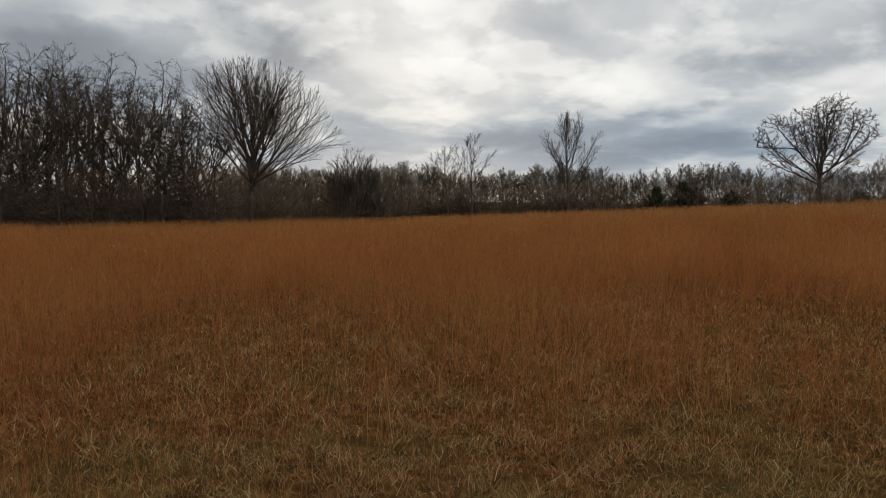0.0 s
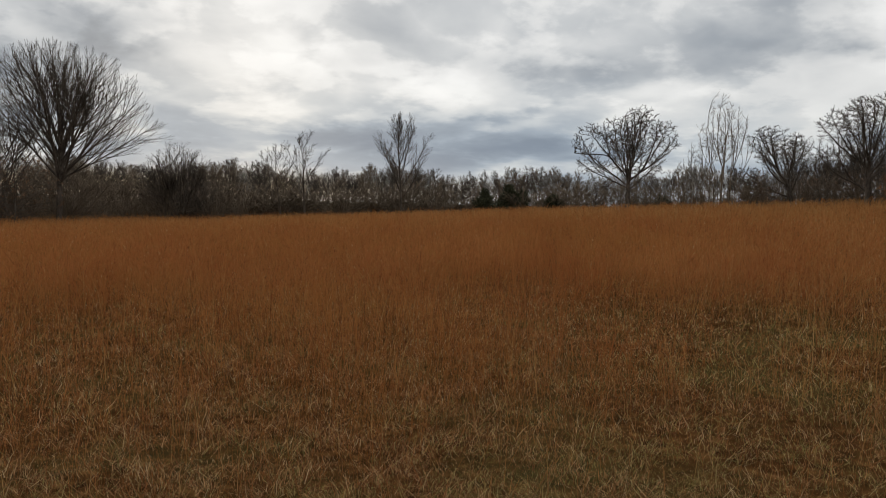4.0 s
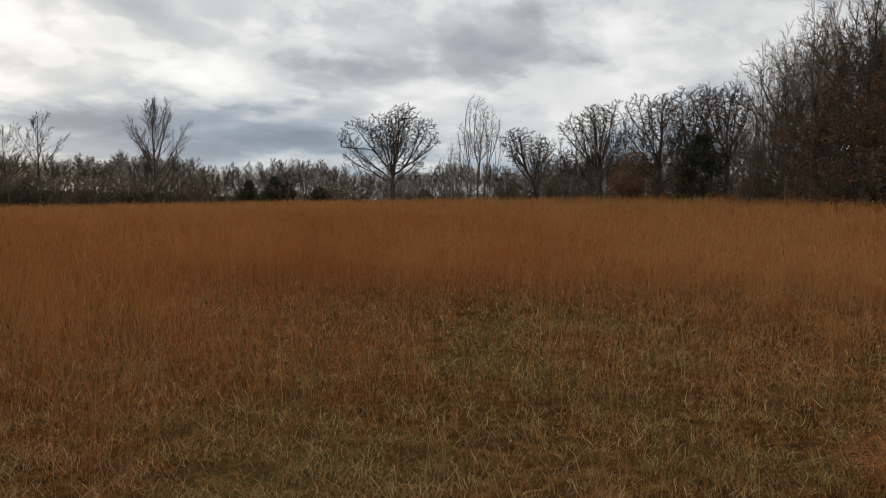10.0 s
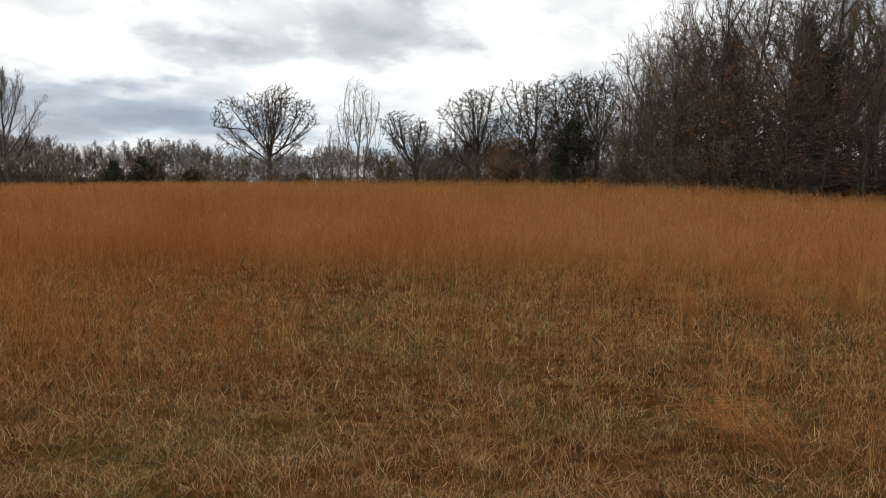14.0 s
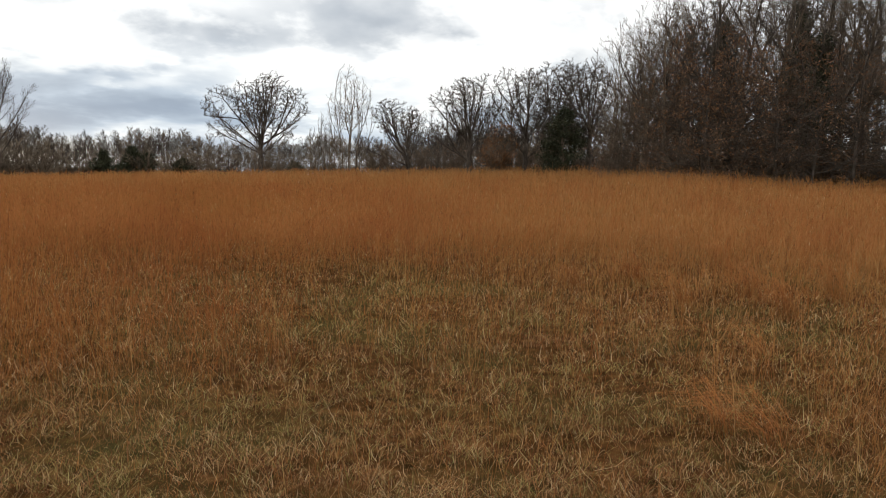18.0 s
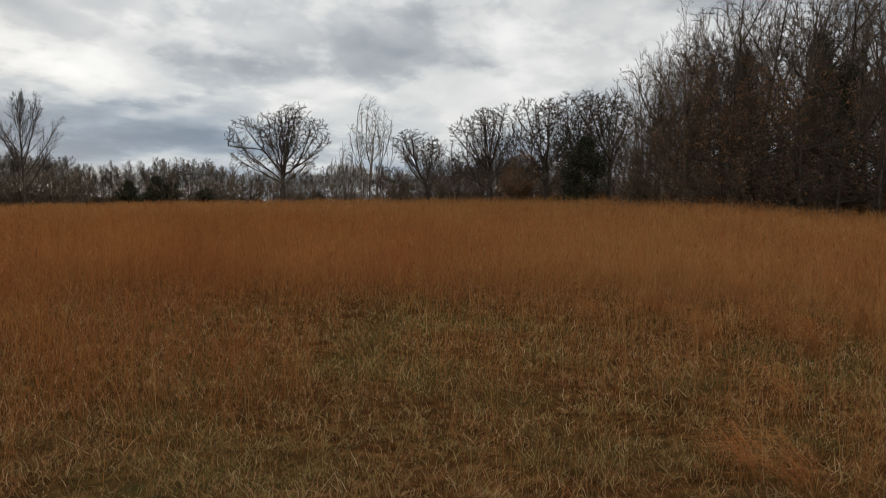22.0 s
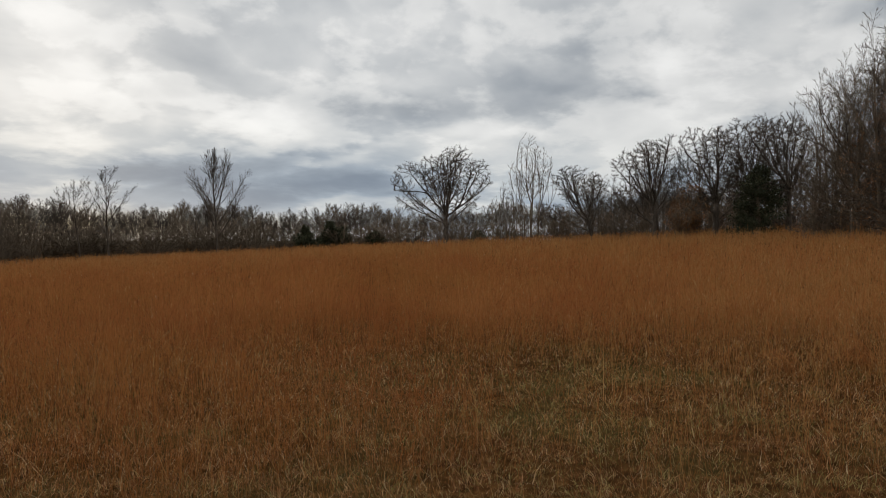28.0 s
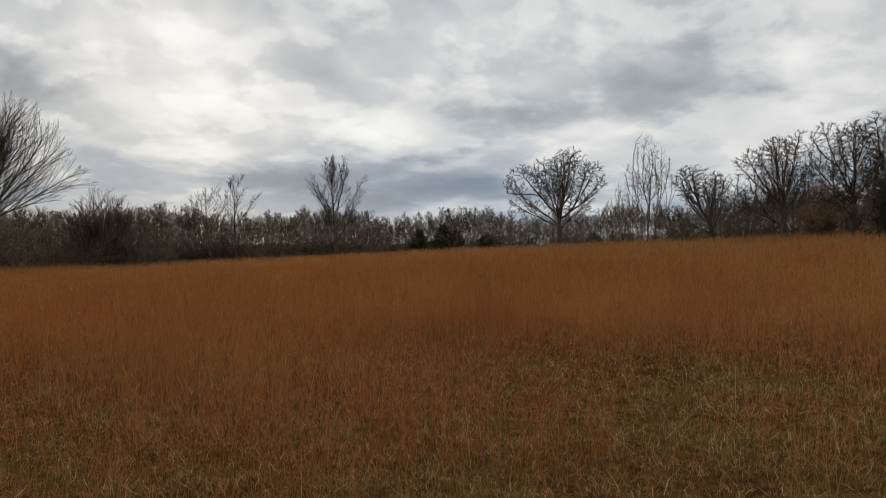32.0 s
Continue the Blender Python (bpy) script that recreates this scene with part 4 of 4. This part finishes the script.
def tree(name, label, kind, height, width, trunk_r, seed, mat, rich=1.0, least=0.015, leaves=None, limbs=True, leaf_size=0.09, leaf_share=0.5, group=""):
    """A bare or half-bare tree: trunk, its limbs with their twigs, and dead leaves where it keeps them."""
    root = new(name)
    tagged(root, label, "tree", group)
    segs, tips = skeleton_of(kind, height, width, trunk_r, seed, rich, least)
    child("trunk", trunk_mesh([s for s in segs if s[5] == 0], mat), root)
    rest = [s for s in segs if s[5]]
    hold = root
    if limbs:
        for i in sorted({s[5] for s in rest}):
            mine = [s for s in rest if s[5] == i]
            bough = [s for s in mine if s[2] > 0.03] or mine[:1]
            fine = [s for s in mine if s not in bough] if len(bough) == 1 else [s for s in mine if s[2] <= 0.03]
            limb = child("limb", tubes("limb", bough, mat), root)
            if fine:
                tagged(child("twig_spray", tubes("twig_spray", fine, mat), limb), "fine bare twigs", kind="stuff")
    else:
        hold = child("crown", tubes("crown", rest, mat), root)
    if leaves:
        rng = np.random.default_rng(seed)
        pick = [t for t in tips if rng.random() < leaf_share]
        child("leaves", leaf_mesh("leaves", pick, leaf_size, leaves, rng, 0.10, 3), hold, "dry brown leaves still hanging on the twigs")
    return root


def cedar(name, label, height, width, seed, group=""):
    """Dark evergreen: trunk, boughs and needle sprays with a ragged outline."""
    root = new(name)
    tagged(root, label, "evergreen tree", group)
    rng = np.random.default_rng(seed)
    child("trunk", tubes("trunk", [((0, 0, -0.1), (0, 0, height * 0.95), width * 0.05, 0.02, 7)], BARK_BROWN), root)
    boughs, pts = [], []
    n = int(50 + height * 8)
    for i in range(n):
        f = 0.04 + 0.96 * (i + rng.random()) / n
        reach = width * 0.5 * (1 - f) ** 0.6 * rng.uniform(0.2, 1.2) + 0.06
        a = rng.uniform(0, 6.283)
        z = f * height
        tip = (math.cos(a) * reach, math.sin(a) * reach, z + reach * rng.uniform(-0.05, 0.45))
        boughs.append(((0, 0, z), tip, 0.02, 0.006, 3))
        for k in range(int(5 + 9 * reach)):
            g = 0.35 + 0.65 * rng.random()
            pts.append((tip[0] * g, tip[1] * g, z + (tip[2] - z) * g))
    hold = child("boughs", tubes("boughs", boughs, BARK_BROWN), root)
    tagged(hold, "short brown boughs", kind="stuff")
    child("needles", leaf_mesh("needles", pts, 0.09, NEEDLES, rng, 0.20, 8), hold)
    return root


def place(ob, az, r, turn=0.0, s=1.0, sz=None):
    x, y = polar(az, r)
    z = float(land(x, y)) - 0.05
    ob.matrix_basis = pose(x, y, z, 0, 0, turn) @ Matrix.Diagonal((s, s, sz or s, 1))
    return ob


def put_copy(ob, az, r, turn, s, sz=None):
    x, y = polar(az, r)
    z = float(land(x, y)) - 0.05
    c = copy_thing(ob, pose(x, y, z, 0, 0, turn))
    c.scale = (s, s, sz or s)
    return c


def top_height(az, r, el):
    """Height of a thing at that place whose top stands at the elevation el seen from the eye."""
    return 1.6 + r * math.tan(radians(el)) - float(land(*polar(az, r)))


def lone(name, label, kind, az, r, el, wide, trunk_r, seed, mat, **more):
    """A tree at an azimuth and distance, as high as the elevation el, wide degrees across."""
    t = tree(name, label, kind, top_height(az, r, el), 2 * r * math.tan(radians(wide / 2)), trunk_r, seed, mat, **more)
    return place(t, az, r, az)


# trees that stand out along the far side
lone("spreading_tree", "large bare vase-shaped tree at the field edge", "vase", 14.6, 74, 10.4, 12.2, 0.30, 21, BARK_DARK, least=0.0075)
lone("small_round_tree", "dense dark many-stemmed small tree at the field edge", "round", 6.6, 80, 4.2, 7.0, 0.16, 33, BARK_DARK, least=0.009)
lone("young_tree", "slender leafless young tree with open branches", "young", -2.3, 90, 5.4, 4.6, 0.13, 41, BARK_DARK, least=0.009)
lone("young_tree", "thin leafless young tree beside a taller one", "young", -0.5, 91, 4.3, 4.2, 0.10, 47, BARK_DARK, least=0.009)
lone("poplar_tree", "upright leafless poplar with ascending branches", "poplar", -9.7, 92, 6.9, 6.2, 0.15, 43, BARK_DARK, least=0.008)
lone("field_oak", "broad-crowned bare oak at the field edge", "field_oak", -27.0, 84, 7.4, 7.8, 0.27, 52, BARK_DARK, least=0.0102)
lone("birch_tree", "tall thin pale many-stemmed bare tree", "birch", -33.6, 86, 8.4, 4.8, 0.13, 61, BARK_BROWN, least=0.008)
lone("sapling", "pale bare sapling beside the taller tree", "birch", -31.6, 88, 4.8, 2.6, 0.09, 63, BARK_PALE, rich=0.5, least=0.008)
lone("leaning_oak", "bare leaning oak with open crown", "leaning_oak", -37.7, 80, 6.0, 5.4, 0.23, 71, BARK_DARK, least=0.0102)
lone("edge_oak", "bare round-crowned oak in the tree row", "edge_oak_wide", -42.9, 76, 8.1, 6.8, 0.26, 73, BARK_DARK, least=0.0102)
lone("edge_oak", "bare tall oak in the tree row", "edge_oak_tall", -47.2, 74, 8.7, 6.0, 0.25, 75, BARK_DARK, least=0.0102)
lone("edge_oak", "bare tall oak in the tree row", "edge_oak_slim", -49.6, 76, 8.9, 5.6, 0.23, 77, BARK_DARK, least=0.0102)
lone("edge_oak", "bare tall oak in the tree row", "edge_oak_tall", -52.0, 72, 9.4, 6.2, 0.25, 79, BARK_DARK, least=0.0102)
lone("leafy_sapling", "young oak still covered with rusty brown leaves", "shrub", -45.1, 71.5, 4.9, 3.0, 0.10, 81, BARK_BROWN, leaves=LEAF_RUST, leaf_share=0.7, limbs=False, rich=1.0, leaf_size=0.075)
lone("sapling", "thin pale leafless sapling before the dark wood", "fine", 20.9, 66, 1.2, 0.4, 0.03, 65, BARK_BROWN, rich=0.3)
c = cedar("cedar_tree", "dark green pointed red cedar at the wood's edge", top_height(-50.0, 70, 5.5), 5.8, 5)
place(c, -50.0, 70)

# woods: a few tree forms, repeated with other turns and sizes
WOODS = [tree("woodland_tree", "bare dark woodland tree among others", "woods", 14.0, 8.5, 0.18, 101 + i, (BARK_DARK, BARK_BROWN)[i % 2], rich=0.7, least=0.010, limbs=False, group="woodland trees") for i in range(4)]
OAKY = [tree("woodland_oak", "bare gnarled woodland oak", ("wood_oak", "tall_wood_oak")[i % 2], 14.0, 10.0, (0.24, 0.19)[i % 2], 121 + i, BARK_DARK, least=0.0105, limbs=False, group="woodland trees") for i in range(6)]
FINE = [tree("woodland_tree", "slim brown leafless tree with a haze of fine twigs", "fine", 14.0, 7.5, 0.15, 111 + i, BARK_BROWN, rich=0.72, least=0.009, limbs=False, group="woodland trees") for i in range(4)]
LEAFY = [tree("leafy_tree", "woodland beech keeping dry rusty leaves on level boughs", "layered", 10.0, 9.0, 0.13, 131 + i, BARK_DARK, rich=0.9, least=0.009, limbs=False, leaves=(LEAF_RUST, LEAF_RUST, LEAF_BROWN)[i], leaf_share=0.75, leaf_size=0.058, group="leafy trees") for i in range(3)]
BUSH = [tree("bush", "leafless tangled shrub along the wood's edge", "shrub", 3.4, 4.2, 0.05, 141 + i, BARK_BROWN, rich=0.45, least=0.013, limbs=False, leaves=LEAF_BROWN, leaf_share=0.3, leaf_size=0.07, group="bushes") for i in range(3)]
FAR = [tree("distant_tree", "bare tree in the distant tree line", "far", 9.5, 5.2, 0.15, 151 + i, (BARK_DARK, BARK_BROWN, BARK_BROWN, BARK_PALE, BARK_DARK, BARK_BROWN)[i], rich=1.1, least=0.018, limbs=False, group="distant trees") for i in range(6)]
BRUSH = [tree("brush", "leafless dark thicket along the field edge", "shrub", 3.4, 4.6, 0.05, 181 + i, (BARK_DARK, BARK_BROWN, BARK_BROWN)[i], rich=0.42, least=0.014, limbs=False, group="brush") for i in range(3)]
THICKET = [tree("thicket", "low leafless brush below the distant trees", "shrub", 3.0, 6.5, 0.05, 171 + i, BARK_BROWN, rich=0.42, least=0.024, limbs=False, group="distant brush") for i in range(3)]
USED = set()


def stand(ob, az, r, turn, s, sz=None):
    """First use moves the tree itself, later ones copy it."""
    if ob.name in USED:
        return put_copy(ob, az, r, turn, s, sz)
    USED.add(ob.name)
    return place(ob, az, r, turn, s, sz)


def fit_stand(ob, full, az, r, el, rng, wide=1.0):
    h = top_height(az, r, el)
    sz = h / full
    return stand(ob, az, r, rng.uniform(0, 360), sz * wide * rng.uniform(0.9, 1.1), sz)


def make_woods():
    rng = random.Random(9)
    # left wood
    for i in range(43):
        az = 17.5 + 26 * (i + rng.random()) / 43
        el = float(np.interp(az, [17.5, 19, 20.3, 21.2, 22.3, 23.5, 25, 26.5, 28, 30, 44], [7.0, 8.3, 9.6, 10.0, 8.9, 8.8, 10.2, 10.9, 9.8, 10.2, 10.0])) + (rng.uniform(0.0, 0.7) if i % 3 == 0 else rng.uniform(-2.0, 0.1))
        fit_stand(rng.choice(WOODS + OAKY + OAKY), 14.0, az, rng.uniform(69, 90), el, rng, 1.05)
    # right wood
    for i in range(56):
        az = -54.0 - 31 * (i + rng.random()) / 56
        top = float(np.interp(-az, [53, 54.5, 56.7, 60, 66, 86], [10.2, 12.8, 15.2, 16.2, 17.2, 17.2]))
        r = rng.uniform(51, 70) if i % 3 else rng.uniform(49, 53)
        fit_stand(rng.choice(FINE + WOODS[:2] + OAKY[1:4:2] if az < -57 else FINE), 14.0, az, r, top + (rng.uniform(-4.5, -1.8) if i % 2 else rng.uniform(-1.4, 0.8)) - (0.8 if az > -57 else 0), rng, 1.0 if az < -57 else 0.75)
    for i, (az, r, el) in enumerate(((-53.6, 60, 10.6), (-54.9, 55, 12.8), (-56.0, 50, 14.4), (-57.6, 48, 15.8))):
        fit_stand(FINE[i], 14.0, az, r, el - 0.5, rng, 1.0)
    for az, r, el, kind in ((-56.8, 50.5, 7.0, 2), (-58.6, 47.5, 9.0, 0), (-60.4, 46.5, 11.2, 1), (-59.4, 48.5, 8.0, 1), (-61.4, 47.5, 9.0, 0), (-62.6, 46.5, 9.5, 0), (-65.2, 46.5, 11.0, 0), (-67.5, 46.5, 8.5, 2), (-70.0, 46.5, 10.0, 1), (-73, 46.5, 9, 2), (-77, 46.5, 10, 0), (-82, 46.5, 9, 2)):
        fit_stand(LEAFY[kind], 10.0, az, r, el + rng.uniform(-0.4, 0.4), rng, 1.0)
    for i in range(34):
        az = -55.0 - 30 * (i + rng.random()) / 34
        fit_stand(rng.choice(FINE), 14.0, az, rng.uniform(52, 62), rng.uniform(6.5, 12.0) - (2.5 if az > -57 else 0), rng, 1.35)
    for i in range(8):
        az = -61.5 - 16 * (i + rng.random()) / 8
        fit_stand(rng.choice(FINE + WOODS + OAKY), 14.0, az, rng.uniform(56, 72), rng.uniform(14.0, 17.5), rng, 1.15)
    for i in range(11):
        az = -56.5 - 28 * (i + rng.random()) / 11
        fit_stand(LEAFY[2], 10.0, az, rng.uniform(50, 58), rng.uniform(5.0, 8.5), rng, 1.3)
    for i in range(36):
        az = -53.5 - 31 * (i + rng.random()) / 36
        fit_stand(rng.choice(BRUSH), 3.4, az, rng.uniform(54, 62), rng.uniform(3.0, 6.5), rng, 0.9)
    for i in range(12):
        az = -54.0 - 4.5 * (i + rng.random()) / 12
        fit_stand(rng.choice(FINE), 14.0, az, rng.uniform(50, 58), float(np.interp(-az, [54, 58.5], [8.0, 13.5])) + rng.uniform(-2.5, 0.5), rng, 1.2)
    for az, r, el in ((-61.2, 54, 11.5), (-67.5, 52, 10.5), (-66.0, 57, 12.5)):
        c = cedar("pine_tree", "dark evergreen among the bare woodland trees", top_height(az, r, el), 3.6, int(-az))
        place(c, az, r)
    # bushes along the edges
    for i in range(28):
        az = -53.0 - 32 * (i + rng.random()) / 28
        fit_stand(rng.choice(BUSH), 3.4, az, rng.uniform(45.5, 50) + (5 if az > -56 else 0), rng.uniform(2.6, 5.0), rng, 1.1)
    for i in range(34):
        az = 44 - 42 * (i + rng.random()) / 34
        if 8.5 < az < 12.5:
            continue
        fit_stand(rng.choice(BRUSH), 3.4, az, rng.uniform(70, 80) + max(0, 16 - az) * 0.6, rng.uniform(1.8, 3.6) - (1.4 if az < 10 else 0.5 if az < 16 else 0), rng, 1.0)
    for i in range(38):
        az = 44 - 34 * (i + rng.random()) / 38
        fit_stand(rng.choice(BRUSH), 3.4, az, rng.uniform(80, 92), rng.uniform(2.4, 4.3) - (1.4 if az < 16 else 0), rng, 0.9)
    for i in range(32):
        az = -35 - 19 * (i + rng.random()) / 32
        fit_stand(rng.choice(BRUSH + BUSH), 3.4, az, rng.uniform(78, 88), rng.uniform(1.6, 3.4) + (0.8 if az < -44 else 0), rng, 1.0)
    for i in range(16):
        az = -38 - 15 * (i + rng.random()) / 16
        fit_stand(rng.choice(BRUSH), 3.4, az, rng.uniform(84, 94), rng.uniform(2.0, 3.8), rng, 0.9)
    for az, r, el, kind in ((27.6, 67, 3.0, 2), (25.5, 68, 2.2, 1), (31, 68, 3.2, 2), (17.2, 68, 2.7, 1), (36, 68, 3, 1), (19.0, 69, 2.0, 2)):
        fit_stand(LEAFY[kind], 10.0, az, r, el, rng, 1.5)
    for i in range(32):
        az = -38.0 - 16 * (i + rng.random()) / 32
        fit_stand(rng.choice(WOODS + OAKY), 14.0, az, rng.uniform(92, 108), rng.uniform(3.6, 6.6) + (0.8 if az < -45 else 0), rng, 1.0)
    for az in (-41.6, -42.3, -43.0, -43.7, -44.4, -45.2):
        fit_stand(rng.choice(BRUSH), 3.4, az, rng.uniform(86, 92), rng.uniform(1.4, 2.2), rng, 1.1)
    # distant line
    for az in (-23.5, -24.6, -27.3, -28.4, -29.3, -30.4, -31.3, -32.2, -33.6, -34.6, -35.6):
        fit_stand(rng.choice(BRUSH), 3.4, az, rng.uniform(88, 96), rng.uniform(1.2, 2.0), rng, 1.1)
    for i in range(26):
        az = 4 - 42 * (i + rng.random()) / 26
        fit_stand(rng.choice(BRUSH), 3.4, az, rng.uniform(108, 118), rng.uniform(0.8, 1.5), rng, 1.4)
    for i in range(62):
        az = 14 - 56 * (i + rng.random()) / 62
        fit_stand(rng.choice(THICKET), 3.0, az, rng.uniform(102, 112), rng.uniform(0.9, 1.8), rng, 1.4)
    for i in range(330):
        az = 17 - 66 * (i + rng.random()) / 330
        el = 2.55 + 0.35 * math.sin(az * 0.55) + rng.uniform(-0.6, 0.35) + max(0, -az - 30) * 0.06
        fit_stand(rng.choice(FAR), 9.5, az, rng.uniform(110, 150), el, rng)
    for az, el, w in ((-16.1, 1.1, 4.0), (-18.0, 1.5, 4.2), (-19.0, 1.1, 3.6), (-21.4, 0.8, 3.4), (-29.5, 0.8, 3.2)):
        c = cedar("cedar_tree", "small dark cedar in front of the distant tree line", top_height(az, 104, el), w, int(50 - az))
        place(c, az, 104)


make_woods()


# small things in the field and at its edge
def make_branch_pile(az, r):
    """Bleached fallen branches propped against each other."""
    root = new("fallen_branches")
    tagged(root, "pale weathered fallen branches heaped beside the field oak", "branches")
    rng = random.Random(5)
    for i in range(8):
        x = rng.uniform(-0.7, 0.7)
        top = (x * 0.3 + rng.uniform(-0.5, 0.5), rng.uniform(-0.15, 0.15), rng.uniform(1.0, 1.75))
        mid = ((x + top[0]) * 0.55, rng.uniform(-0.1, 0.1), top[2] * 0.6)
        segs = [((x, 0, -0.1), mid, 0.05, 0.04, 6), (mid, top, 0.04, 0.02, 6)]
        child("branch", tubes("branch", segs, BARK_PALE), root)
    arch = [((-0.75 + 0.3 * k, 0, 1.15 + 0.28 * math.sin(k * 0.63)), (-0.45 + 0.3 * k, 0, 1.15 + 0.28 * math.sin((k + 1) * 0.63)), 0.04, 0.035, 6) for k in range(5)]
    child("bent_branch", tubes("bent_branch", arch, BARK_PALE), root)
    place(root, az, r, az)


def make_bent_clump(az, r, size, seed):
    """A clump of rusty stems that the wind has laid over to one side."""
    rng = np.random.default_rng(seed)
    n = int(130 * size) if r < 8 else int(260 * size)
    x0, y0 = polar(az, r)
    x, y = x0 + rng.normal(0, 0.10 * size, n), y0 + rng.normal(0, 0.10 * size, n)
    z = land(x, y)
    h = size * rng.uniform(0.25, 0.6, n)
    a = radians(az + 90) + rng.normal(0, 0.35, n)
    lx, ly = -np.sin(a), np.cos(a)
    reach = size * rng.uniform(0.25, 0.75, n)
    w = 0.0017
    cols = []
    for i, (up, out) in enumerate(((0.0, 0.0), (0.6, 0.12), (0.95, 0.45), (0.85, 1.0))):
        px, py, pz = x + lx * reach * out, y + ly * reach * out, z + h * up
        if i < 3:
            cols += [np.stack([px - ly * w, py + lx * w, pz], -1), np.stack([px + ly * w, py - lx * w, pz], -1)]
        else:
            cols.append(np.stack([px, py, pz], -1))
    verts = np.stack(cols, 1).reshape(-1, 3)
    flat = (np.arange(n)[:, None] * 7 + np.array([[0, 1, 3, 2, 2, 3, 5, 4, 4, 5, 6]])).ravel()
    hs = np.array([0, 0, 0.5, 0.5, 0.8, 0.8, 0.9])
    uv = np.stack([np.full(n * 7, 0.5), np.tile(hs, n)], -1)
    me = mesh_from("grass_clump", verts, flat, np.tile([4, 4, 3], n), GRASS_TALL, uv)
    tagged(new("grass_clump", me), "rust-red clump of bluestem bent over by the wind", "grass clump", kind="stuff")


make_branch_pile(-26.1, 80)
for az, r, size, seed in ((-66.5, 4.8, 0.6, 3), (-67.3, 6.6, 0.6, 6), (-69.8, 4.6, 0.7, 7), (-61.5, 8.6, 0.8, 8), (-66.0, 9.4, 0.9, 9), (-68.5, 8.4, 0.8, 10), (-58.0, 10.2, 0.8, 11), (-71.0, 10.0, 0.9, 12), (-53.5, 9.4, 0.7, 13), (-63.6, 11.5, 0.9, 14)):
    make_bent_clump(az, r, size, seed)
